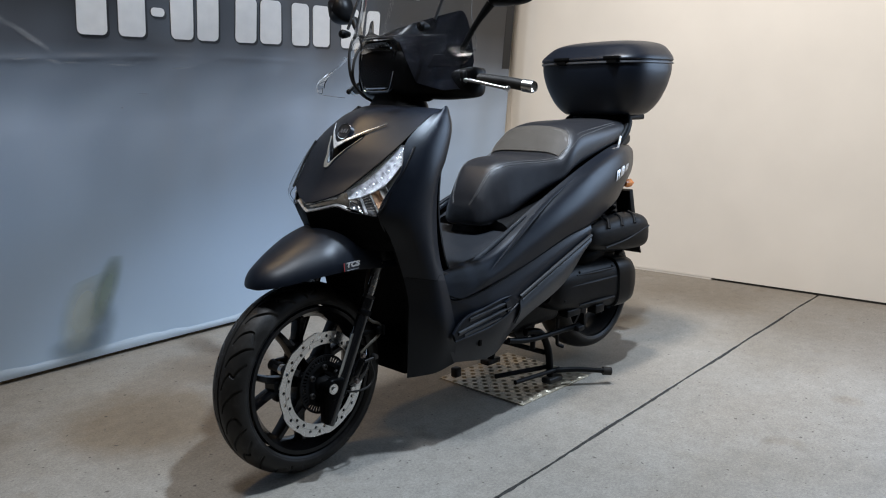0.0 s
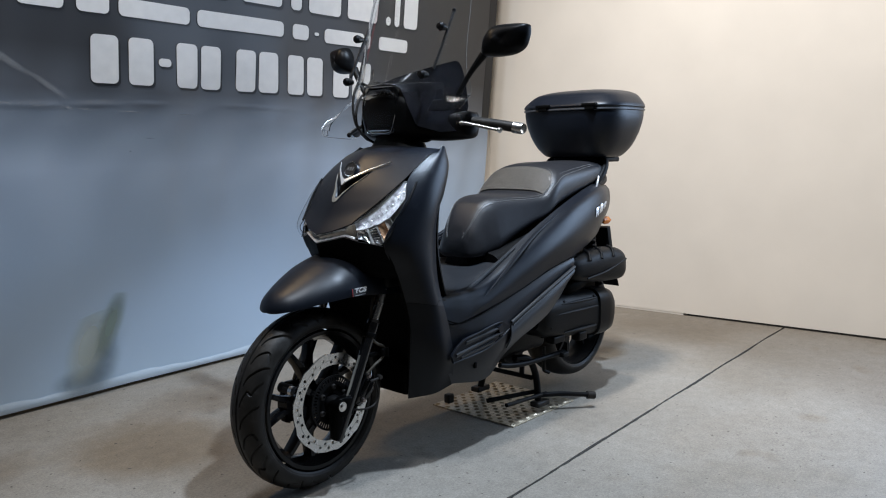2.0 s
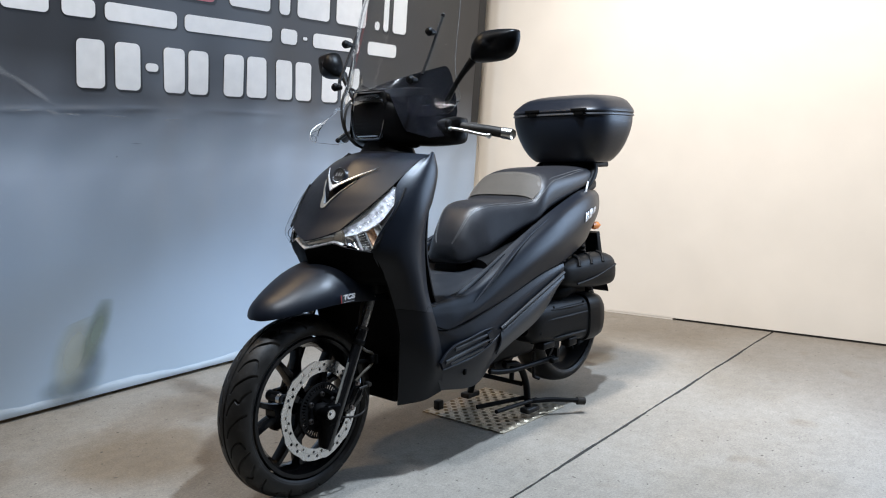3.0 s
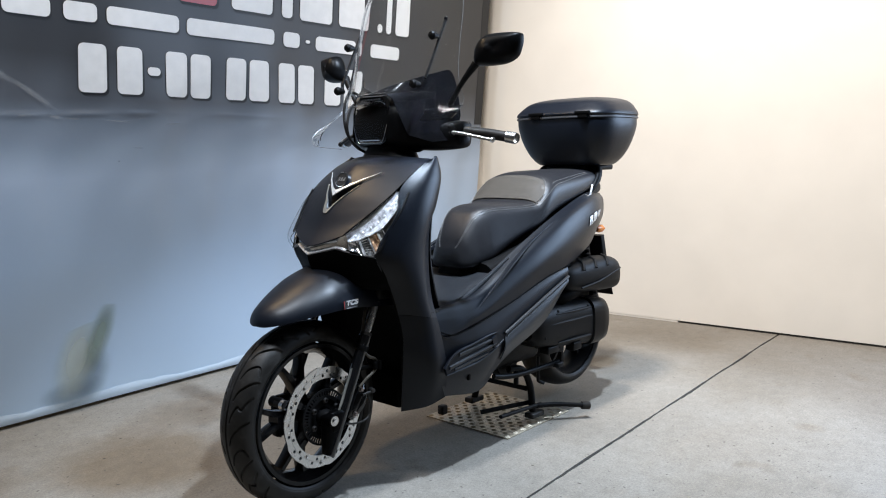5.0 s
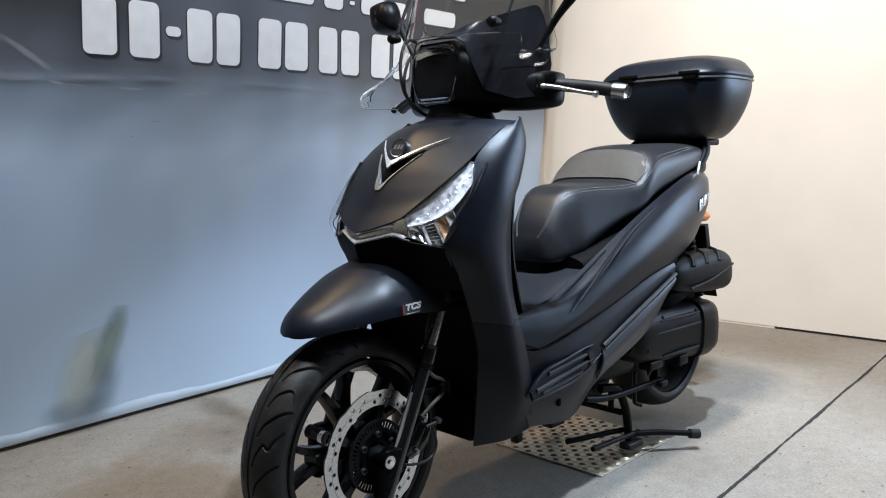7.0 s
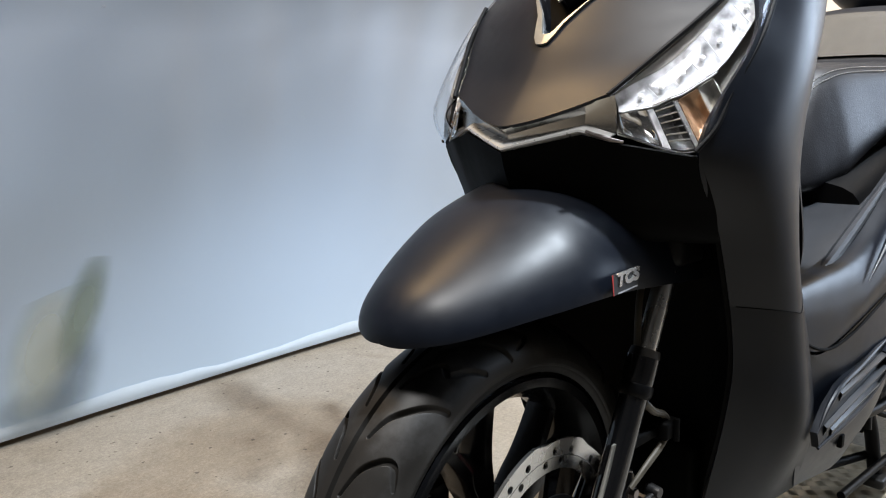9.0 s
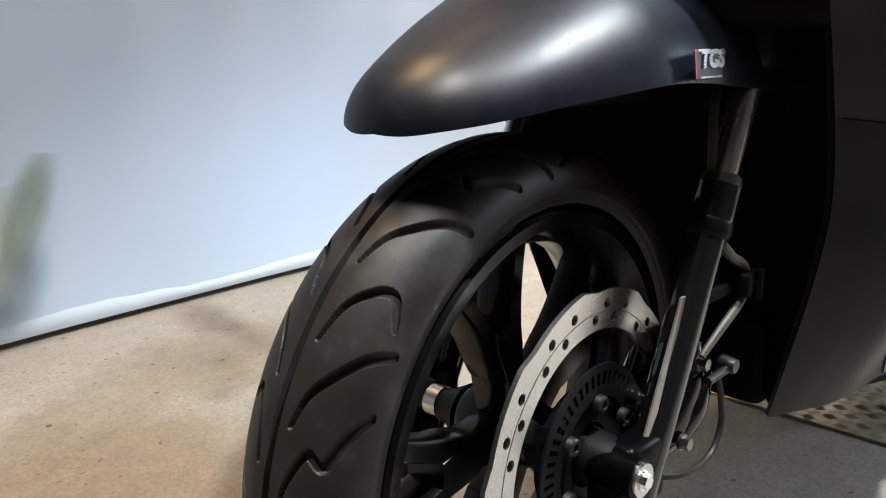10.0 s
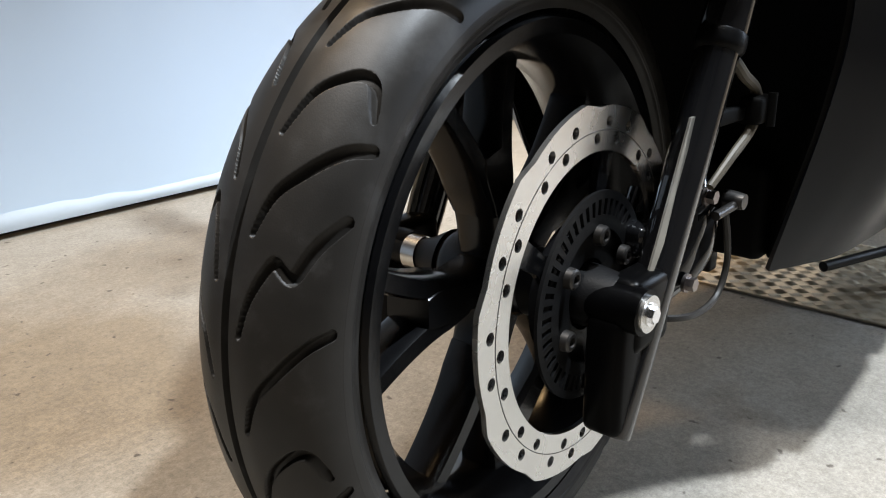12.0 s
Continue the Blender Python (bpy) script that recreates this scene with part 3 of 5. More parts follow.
caliper = part("brake_caliper", joined([tube([(0.088, -0.112, 0.245), (0.108, -0.112, 0.268), (0.135, -0.112, 0.315), (0.148, -0.112, 0.345)], [0.014, 0.026, 0.027, 0.016], 20, 16), tube([(0.100, -0.078, 0.245), (0.118, -0.075, 0.275), (0.140, -0.075, 0.325)], [0.016, 0.024, 0.018], 16, 16),
                                        box(0.06, 0.12, -0.118, -0.080, 0.285, 0.315, 0.008)]), GLOSS, scooter, "black brake caliper bolted behind the fork")
for p in ((0.123, -0.138, 0.334), (0.097, -0.138, 0.262)):
    part("caliper_bolt", bolt(p, (0, -1, 0), 0.0062, 0.010), DULL, caliper)
part("caliper_bridge", joined([box(0.118, 0.158, -0.125, -0.085, 0.318, 0.352, 0.008), tube([(0.110, -0.128, 0.262), (0.128, -0.130, 0.285), (0.146, -0.130, 0.318)], [0.012, 0.016, 0.012], 14, 14)]), GLOSS, caliper)
part("banjo_fitting", joined([rod((0.122, -0.149, 0.318), (0.160, -0.151, 0.3215), 0.0042), lathe([(-0.158, 0.0), (-0.158, 0.007), (-0.146, 0.009), (-0.140, 0.009)], (0.161, 0, 0.324), "Y", 14)]), DARKMETAL, caliper)
part("sensor_cable", tube([(0.142, -0.149, 0.318), (0.150, -0.150, 0.292), (0.1546, -0.150, 0.266), (0.140, -0.150, 0.2416), (0.108, -0.150, 0.235), (0.075, -0.145, 0.238), (0.05, -0.12, 0.240), (0.02, -0.105, 0.25)], 0.0032, 48, 8), RUBBER, scooter, "thin black sensor cable")
part("brake_hose", tube([(0.112, -0.146, 0.345), (0.139, -0.150, 0.3655), (0.172, -0.151, 0.384), (0.185, -0.151, 0.403), (0.177, -0.150, 0.421), (0.148, -0.148, 0.438), (0.140, -0.135, 0.470), (0.170, -0.115, 0.56), (0.21, -0.10, 0.60)], [0.0036, 0.0042, 0.0046, 0.0048, 0.0048, 0.0048, 0.0045, 0.0045, 0.0045], 60, 10), HOSE, scooter, "worn brown grey brake hose, darkened for the fork's shade, held by a black clip")
clip = part("hose_clip", box(0.166, 0.197, -0.161, -0.139, 0.390, 0.415, 0.005), NOSE, scooter, "black plastic hose clip")
part("clip_arm", joined([box(0.112, 0.170, -0.148, -0.140, 0.394, 0.408, 0.003), rod((0.186, -0.163, 0.388), (0.186, -0.163, 0.417), 0.004)]), NOSE, clip)
part("fork_bridge", joined([box(0.20, 0.30, -0.15, 0.15, 0.60, 0.66, 0.015), rod((0.24, 0, 0.62), (0.44, 0, 1.05), 0.03, 20)]), PLASTIC, scooter)

# -- front mudguard --
FENDER = ((-0.1580, 0.5660, 0.0005, 0.5630), (-0.1565, 0.5740, 0.015, 0.5620), (-0.151, 0.586, 0.032, 0.5625), (-0.138, 0.602, 0.055, 0.566), (-0.118, 0.618, 0.075, 0.570), (-0.087, 0.635, 0.095, 0.576), (-0.050, 0.655, 0.114, 0.583), (-0.008, 0.676, 0.132, 0.589), (0.035, 0.695, 0.146, 0.594), (0.090, 0.713, 0.150, 0.593), (0.150, 0.722, 0.154, 0.588), (0.260, 0.728, 0.162, 0.578))
STEERING = pose(0, 0, 0, 0, 0, STEER)


def fender_point(u, a):
    x, zt, w, ze = spline(FENDER, 200)[int(round(u * 199))]
    s, c = math.sin(a), math.cos(a)
    return (x, w * math.copysign(abs(s) ** 0.95, s), ze + (zt - ze) * max(0.0, c) ** 1.10)


rows = [[fender_point(u / 47, radians(a)) for a in np.linspace(-90, 90, 41)] for u in range(48)]
fender = part("front_mudguard", grid(rows, thick=0.0035), MATT, scooter, "satin black front mudguard", 60)
fender.matrix_basis = STEERING
part("inner_mudguard", box(-0.02, 0.14, -0.075, 0.075, 0.575, 0.60, 0.008), PLASTIC, fender)
BADGE = Matrix.LocRotScale((0.076, -0.1525, 0.609), Matrix(((0.985, 0.05, 0.10), (0.10, 0.12, -0.985), (0.06, 0.99, 0.10))).to_3x3().to_quaternion(), Vector((0.80, 0.80, 1.0)))
part("badge_plate", outline(rounded(0.074, 0.029, 0.003), 0.001, BADGE @ Matrix.Translation((0, 0, 0.001))), BLACKPRINT, fender, "small black and red badge", 0)
part("badge_stripe", outline([(-0.037, -0.0145), (-0.035, -0.0145), (-0.0335, 0.0145), (-0.037, 0.0145)], 0.0004, BADGE @ Matrix.Translation((0, 0, 0.002))), RED, fender, "", 0)
letters = bpy.data.curves.new("badge_letters", "FONT")
letters.body, letters.size, letters.align_x, letters.align_y, letters.extrude, letters.offset, letters.shear = "TCS", 0.031, "CENTER", "CENTER", 0.0009, 0.0016, 0.25
raised = new("letters_source", letters)
bpy.context.view_layer.update()
mesh = bpy.data.meshes.new_from_object(raised.evaluated_get(bpy.context.evaluated_depsgraph_get()))
bpy.data.objects.remove(raised)
word = new("badge_letters", mesh)
mesh.materials.clear()
mesh.materials.append(SILVER)
word.parent, word.matrix_basis = fender, BADGE @ Matrix.Translation((0.004, 0.004, 0.0028)) @ Matrix.Diagonal((1.18, 0.78, 1, 1))
part("badge_line", outline([(-0.024, -0.0145), (0.034, -0.0145), (0.034, -0.0125), (-0.024, -0.0125)], 0.0004, BADGE @ Matrix.Translation((0, 0, 0.002))), LEDWHITE, fender, "", 0)

# -- hood --
HOOD = ((0.047, 0.780, 0.098, 0.122, 0.818), (0.088, 0.826, 0.138, 0.144, 0.853), (0.126, 0.880, 0.180, 0.170, 0.893), (0.166, 0.934, 0.224, 0.190, 0.931), (0.212, 0.985, 0.289, 0.199, 0.979), (0.262, 1.026, 0.352, 0.199, 1.018), (0.330, 1.052, 0.410, 0.195, 1.038))
HOOD_FINE = spline(HOOD, 121)


def hood_point(v, s, lift=0.0):
    """A point of the hood: v from its lower tip (0) to its top (1), s from side (-1) to side (1)."""
    def raw(v, s):
        k = min(max(v, 0.0), 1.0) * 120
        i = min(int(k), 119)
        cx, cz, ex, ey, ez = HOOD_FINE[i] + (HOOD_FINE[i + 1] - HOOD_FINE[i]) * (k - i)
        b = abs(s) ** 1.5
        return Vector((cx + (ex - cx) * b, s * ey, cz + (ez - cz) * b))
    p = raw(v, s)
    if lift:
        du, dv = raw(v, s + 0.01) - raw(v, s - 0.01), raw(min(v + 0.01, 1), s) - raw(max(v - 0.01, 0), s)
        nrm = du.cross(dv).normalized()
        p = p + lift * (nrm if nrm.x < 0 else -nrm)
    return p


def on_hood(name, strip, mat, parent, lift=0.004, label="", sides=(1, -1)):
    """A raised or dark strip that follows the hood: strip of ((s, v), (s, v)) pairs across its width."""
    bms = []
    for sgn in sides:
        rows = []
        for a, b in strip:
            rows.append([hood_point(a[1] + (b[1] - a[1]) * t, sgn * (a[0] + (b[0] - a[0]) * t), lift) for t in np.linspace(0, 1, 5)])
        bms.append(grid(rows, thick=0.003))
    return part(name, joined(bms), mat, parent, label)


def slot_depth(v, s):
    """How far the hood is pressed in under the chevron."""
    s = abs(s)
    low = float(np.interp(s, (0.0, 0.05, 0.10, 0.20, 0.29, 0.37), (0.345, 0.352, 0.395, 0.465, 0.520, 0.585)))
    high = float(np.interp(s, (0.0, 0.10, 0.22, 0.31, 0.38), (0.490, 0.520, 0.565, 0.597, 0.615)))
    if s > 0.37 or not low < v < high:
        return 0.0
    return float(0.026 * min(1.0, (v - low) / 0.05) * (1.0 - 0.7 * s / 0.37))


hood = part("front_hood", grid([[hood_point(v, s, -slot_depth(v, s)) for s in np.linspace(-1, 1, 121)] for v in np.linspace(0, 1, 121)], thick=0.005), MATT, scooter, "satin black front hood", 60)
# Black sheet laid in the recess to deepen the slot's shade.
on_hood("slot_shade", [((0.0, 0.350), (0.0, 0.475)), ((0.05, 0.356), (0.05, 0.495)), ((0.10, 0.398), (0.10, 0.515)), ((0.20, 0.465), (0.22, 0.555)), ((0.29, 0.515), (0.31, 0.585)), ((0.37, 0.585), (0.38, 0.605))], NOSE, hood, -0.013, "black sheet for the shade inside the slot under the chevron")
# Silver strips paint the light on the slot's lower edge, wider on one side.
on_hood("slot_rim_glint", [((0.0, 0.314), (0.0, 0.352)), ((0.05, 0.316), (0.03, 0.354)), ((0.095, 0.340), (0.060, 0.374)), ((0.130, 0.385), (0.090, 0.405)), ((0.155, 0.426), (0.125, 0.440)), ((0.24, 0.484), (0.23, 0.496)), ((0.37, 0.576), (0.37, 0.584))], PALEGLINT, hood, 0.0035, "silver strip painting the lit lower edge of the slot", (1,))
on_hood("slot_rim_glint", [((0.0, 0.314), (0.0, 0.352)), ((0.045, 0.318), (0.035, 0.353)), ((0.075, 0.344), (0.060, 0.366)), ((0.11, 0.388), (0.10, 0.400)), ((0.20, 0.458), (0.20, 0.465)), ((0.37, 0.579), (0.37, 0.583))], PALEGLINT, hood, 0.0035, "", (-1,))
on_hood("silver_chevron", [((0.0, 0.468), (0.0, 0.525)), ((0.05, 0.495), (0.05, 0.533)), ((0.14, 0.535), (0.15, 0.560)), ((0.35, 0.617), (0.36, 0.631)), ((0.58, 0.705), (0.59, 0.710))], TRIM, hood, 0.007, "silver chevron trim")
n0 = (hood_point(0.60, 0, 0.01) - hood_point(0.60, 0)).normalized()
turn = (n0 * 0.75 + Vector((-0.5, -0.12, 0))).to_track_quat("Z", "Y").to_matrix().to_4x4()
turn.translation = hood_point(0.625, 0, 0.003)
emblem = part("emblem", lathe([(-0.014, 0.028), (0.0, 0.026), (0.006, 0.026), (0.008, 0.024), (0.008, 0.0205), (0.0055, 0.020), (0.0055, 0.0)], axis="Z", n=40), CHROME, hood, "round chrome emblem")
emblem.matrix_basis = turn
part("emblem_field", outline([(0.0198 * math.cos(2 * math.pi * k / 28), 0.0198 * math.sin(2 * math.pi * k / 28)) for k in range(28)], 0.0065), BLACKPRINT, hood, "", 0).matrix_basis = turn
part("emblem_mark", joined([outline([(-0.014 + 0.010 * k, -0.006), (-0.007 + 0.010 * k, -0.006), (-0.004 + 0.010 * k, 0.006), (-0.011 + 0.010 * k, 0.006)], 0.0074) for k in range(3)]), SILVER, hood, "", 0).matrix_basis = turn

# -- headlights, nose and shields --
HL_IN = ((0.092, -0.120, 0.812), (0.134, -0.146, 0.849), (0.180, -0.174, 0.890), (0.222, -0.192, 0.925), (0.238, -0.198, 0.939))
HL_OUT = ((0.094, -0.130, 0.772), (0.144, -0.197, 0.751), (0.186, -0.215, 0.815), (0.228, -0.227, 0.877), (0.271, -0.223, 0.936))
inner, outer = spline(HL_IN, 25), spline(HL_OUT, 25)
for sgn in (-1, 1):
    rows_lens, rows_back, led, amb = [], [], [], []
    for a, b in zip(inner, outer):
        rl, rb = [], []
        for t in np.linspace(0, 1, 9):
            p = a + (b - a) * t
            bulge = 0.30 * float(np.linalg.norm(b - a)) * math.sin(math.pi * t)
            rl.append((p[0] - 0.6 * bulge - 0.002, -sgn * (p[1] - 0.6 * bulge), p[2]))
            rb.append((p[0] + 0.020 * math.sin(math.pi * t) + 0.006, -sgn * (p[1] + 0.016 * math.sin(math.pi * t) + 0.004), p[2]))
        rows_lens.append(rl)
        rows_back.append(rb)
    unit = part("headlight", grid(rows_back, thick=0.003), LAMPIN, scooter, "clear side headlight with white light strip")
    part("lens", grid(rows_lens, thick=0.002), GLASS, unit, "clear lens").visible_shadow = False
    def inside(i, t, deep):
        i0 = min(int(i), 23)
        r = [np.array(rows_lens[i0][0]) * (1 - f) + np.array(rows_lens[i0 + 1][0]) * f for f in (i - i0,)][0]
        q = [np.array(rows_lens[i0][-1]) * (1 - f) + np.array(rows_lens[i0 + 1][-1]) * f for f in (i - i0,)][0]
        return r * (1 - t) + q * t + np.array((deep, -sgn * deep * 0.5, 0))
    def strip_end(i):
        return float(np.interp(i, (0, 2, 6, 9, 11.5, 13, 18, 24), (0.46, 0.42, 0.40, 0.50, 0.64, 0.68, 0.70, 0.72)))
    part("light_strip", grid([[inside(i, t0 + (strip_end(i) - t0) * u, 0.004 + 0.003 * math.sin(math.pi * u)) for u in np.linspace(0, 1, 7)] for i, t0 in [(0.6 + 22.2 * v, 0.07 + 0.08 * math.sin(math.pi * min(1.0, v * 1.15)) ** 2) for v in np.linspace(0, 1, 70)]], thick=0.002), LEDWHITE, unit, "frosted white light strip", 60)
    part("inner_reflector", grid([[inside(i, t0 * u, 0.0035) for u in np.linspace(0.02, 0.97, 5)] for i, t0 in [(0.8 + 22.0 * v, 0.07 + 0.08 * math.sin(math.pi * min(1.0, v * 1.15)) ** 2) for v in np.linspace(0, 1, 40)]], thick=0.0015), LAMPIN, unit, "", 60)
    for k in range(8):
        i = 3.2 + 2.5 * k
        mid = 0.5 * (strip_end(i) + 0.14)
        at = inside(i, mid, 0.0030)
        part("led_dot", lathe([(-0.0015, 0.0), (-0.0012, 0.0018), (0.0, 0.0028), (0.003, 0.0030)], tuple(at), "X", 12), LEDDOT, unit)
        part("light_cell", tube([tuple(inside(i + 1.2 + 0.5 * u, 0.22 + (strip_end(i + 1.2) - 0.28) * u, 0.0032)) for u in (0.0, 0.5, 1.0)], 0.0006, 8, 6), LEDGREY, unit)
    part("inner_trim", grid([[inside(i, t, 0.002) for t in (0.0, 0.015, 0.03)] for i in np.linspace(0.5, 23.5, 20)], thick=0.002), CHROME, unit)
    part("strip_edge", tube([tuple(inside(i, strip_end(i) + 0.02, 0.003)) for i in (0.8, 2, 4, 6, 7.5, 9, 10.3, 11.5)], 0.0009, 30, 6), LEDGREY, unit)
    for k, (a, b, m) in enumerate(((0.6, 3.2, CHROME), (3.4, 4.0, LEDWHITE), (4.1, 6.1, BLACKPRINT), (6.2, 6.6, SILVER), (6.7, 8.9, AMBERBULB), (9.0, 10.8, LAMPIN))):
        rows = []
        for i in np.linspace(a, b, 7):
            lo = strip_end(i) + 0.05
            rows.append([inside(i, lo + (0.97 - lo) * u, 0.005 + (0.012 if b - a > 1 else 0.0) * math.sin(math.pi * u) * math.sin(math.pi * (i - a) / (b - a))) for u in np.linspace(0, 1, 7)])
        part("reflector", grid(rows, thick=0.002), m, unit, "", 30)
    for k in range(7):
        u = 0.42 + 0.075 * k
        part("reflector_rib", tube([tuple(inside(4.1, u, 0.003)), tuple(inside(6.1, u, 0.003))], 0.0011, 4, 6), CHROME, unit)
    frame_in = [tuple((p[0] - 0.004, -sgn * p[1], p[2] + 0.002)) for p in inner[::4]]
    part("bezel", tube(frame_in, 0.0030, 40, 8), PLASTIC, unit)
    part("bezel", tube([(p[0] - 0.003, -sgn * (p[1] - 0.001), p[2]) for p in outer[6::3]], 0.0032, 40, 8), PLASTIC, unit)

chrome_rows, lip_rows = [], []
for s in np.linspace(-1, 1, 81):
    b = abs(s)
    top = Vector((0.049 + 0.051 * b ** 1.2, s * 0.121, 0.777 + 0.037 * b))
    lip = Vector((0.045 + 0.048 * b ** 1.15, s * 0.119, 0.7545 + 0.022 * min(1.0, b / 0.74) - 0.010 * max(0.0, (b - 0.74) / 0.26)))
    back = Vector((lip.x + 0.017 - 0.004 * b, lip.y, lip.z + 0.0075 - 0.0035 * b))
    chrome_rows.append([top, top * 0.55 + back * 0.45 + Vector((0.004, 0, 0)), back])
    lip_rows.append([back + Vector((0, 0, 0.0004)), back * 0.5 + lip * 0.5 + Vector((0, 0, 0.0008)), lip, lip + Vector((-0.0008, 0, -0.0025)), lip + Vector((0.005, 0, -0.007))])
trim = part("nose_trim", grid(chrome_rows, thick=0.002), NOSETRIM, scooter, "V-shaped chrome trim channel across the nose", 30)
part("trim_lip", grid(lip_rows, thick=0.002), TRIM, trim, "bright satin silver lip", 30)
for sgn in (-1, 1):
    part("trim_end", tube([(0.083, sgn * 0.094, 0.7735), (0.091, sgn * 0.116, 0.766), (0.100, sgn * 0.133, 0.762)], [0.0022, 0.0028, 0.0016], 12, 8), DULL, trim)
nose_rows = []
for top, drop in ((0.0, 0.0), (0.25, 0.0), (0.6, 0.0), (1.0, 0.0)):
    row = []
    for t in np.linspace(-1, 1, 41):
        b = abs(t)
        y0, x0, z0 = np.interp(b, (0, 0.45, 0.60, 0.68, 1.0), (0, 0.089, 0.119, 0.133, 0.196)), np.interp(b, (0, 0.45, 0.60, 0.68, 1.0), (0.049, 0.083, 0.097, 0.101, 0.148)), np.interp(b, (0, 0.45, 0.60, 0.68, 1.0), (0.750, 0.770, 0.762, 0.760, 0.746))
        y1, x1, z1 = b * 0.199, 0.108 + 0.098 * b ** 1.6, 0.650 - 0.005 * b
        swell = math.sin(math.pi * min(1.0, top * 1.1))
        k = top ** 0.9
        row.append((x0 + (x1 - x0) * k - 0.012 * swell * (1 - b), math.copysign(y0 + (y1 - y0) * k + 0.004 * swell * b, t), z0 + (z1 - z0) * top))
    nose_rows.append(row)
nose_rows.append([(0.26, p[1], 0.640) for p in nose_rows[-1]])
nose_rows = [[np.array(q) for q in r] for r in surface(nose_rows, 30, 41)]
part("nose_panel", grid(nose_rows, thick=0.004), NOSE, scooter, "black nose panel under the chrome trim")

SHIELD = [[(0.411, -0.197, 1.037), (0.410, -0.200, 1.046), (0.422, -0.202, 1.046), (0.440, -0.192, 1.036)],
          [(0.353, -0.2010, 1.0170), (0.376, -0.222, 1.008), (0.412, -0.222, 0.985), (0.444, -0.200, 0.978)],
          [(0.254, -0.2045, 0.951), (0.305, -0.2400, 0.928), (0.363, -0.2395, 0.904), (0.405, -0.2125, 0.893)],
          [(0.211, -0.226, 0.872), (0.272, -0.249, 0.845), (0.328, -0.246, 0.838), (0.368, -0.217, 0.828)],
          [(0.146, -0.200, 0.755), (0.220, -0.242, 0.750), (0.294, -0.248, 0.738), (0.353, -0.222, 0.725)],
          [(0.203, -0.200, 0.645), (0.256, -0.240, 0.632), (0.306, -0.249, 0.618), (0.357, -0.228, 0.605)],
          [(0.250, -0.200, 0.500), (0.296, -0.238, 0.495), (0.335, -0.252, 0.488), (0.386, -0.240, 0.478)],
          [(0.262, -0.188, 0.400), (0.310, -0.230, 0.385), (0.352, -0.250, 0.368), (0.410, -0.243, 0.356)],
          [(0.298, -0.139, 0.217), (0.335, -0.160, 0.219), (0.380, -0.186, 0.225), (0.430, -0.214, 0.249)]]
shield_rows = surface(SHIELD, 64, 25)
fold = min(range(64), key=lambda q: abs(shield_rows[q][12][2] - 0.552))
both("leg_shield", shield_rows[:fold + 1], MATT, scooter, 0.006)
# Below the seam a low-sheen copy of the satin black puts in shade.
both("lower_leg_shield", shield_rows[fold:], LOWSHEEN, scooter, 0.006, "lower leg shield, sheen cut to make it look shaded")
seam = []
for j in range(1, 25, 3):
    col = [r[j] for r in shield_rows]
    k = min(range(64), key=lambda q: abs(col[q][2] - 0.562 + 0.020 * j / 24))
    seam.append((col[k][0] - 0.0003, col[k][1] - 0.0003, col[k][2]))
for sgn in (1, -1):
    part("shield_seam", tube([(p[0], sgn * p[1], p[2]) for p in seam], 0.0006, 30, 6), NOSE, scooter)
inner_rows = []
for z, x, w in ((1.035, 0.44, 0.192), (0.95, 0.42, 0.205), (0.85, 0.385, 0.212), (0.73, 0.37, 0.218), (0.62, 0.38, 0.226), (0.55, 0.43, 0.20)):
    inner_rows.append([(x - 0.02 * (1 - s * s), s * w, z) for s in np.linspace(-1, 1, 9)])
part("inner_shield", grid(surface(inner_rows, 24, 17), thick=0.006), PLASTIC, scooter, "black plastic inner leg shield")
well = []
for z, x, w in ((0.76, 0.160, 0.198), (0.645, 0.205, 0.199), (0.50, 0.252, 0.199), (0.40, 0.264, 0.187), (0.30, 0.286, 0.160), (0.226, 0.317, 0.136)):
    well.append([(x + 0.075 * (1 - s ** 4), s * w, z) for s in np.linspace(-1, 1, 11)])
part("wheel_well", grid(surface(well, 24, 21), thick=0.006), NOSE, scooter, "black plastic panel behind the front wheel")
part("front_keel", box(0.300, 0.440, -0.128, 0.128, 0.222, 0.330, 0.012), NOSE, scooter, "black keel cover behind the front wheel", 60)
part("neck_cover", grid([[(x + 0.015 * math.cos(a) + 0.05 * math.cos(a), 0.115 * math.sin(a) * k, z) for a in np.linspace(0, 2 * math.pi, 32, endpoint=False)] for x, z, k in ((0.395, 1.00, 1.35), (0.410, 1.05, 1.0), (0.415, 1.085, 0.72), (0.42, 1.13, 0.8))], closed=True, caps=True), PLASTIC, scooter, "black plastic steering neck cover")

# -- floor, lower body and rear panels --
part("step_through", grid(surface([[(0.36, -0.225, 0.56), (0.45, -0.215, 0.535), (0.58, -0.20, 0.56), (0.72, -0.195, 0.61), (0.9, -0.195, 0.69)], [(0.38, -0.12, 0.585), (0.46, -0.12, 0.545), (0.58, -0.12, 0.576), (0.72, -0.12, 0.612), (0.9, -0.12, 0.66)], [(0.38, 0.12, 0.585), (0.46, 0.12, 0.545), (0.58, 0.12, 0.576), (0.72, 0.12, 0.612), (0.9, 0.12, 0.66)], [(0.36, 0.225, 0.56), (0.45, 0.215, 0.535), (0.58, 0.20, 0.56), (0.72, 0.195, 0.61), (0.9, 0.195, 0.69)]], 21, 21), thick=0.006), DARKGREY, scooter, "black plastic step-through floor")
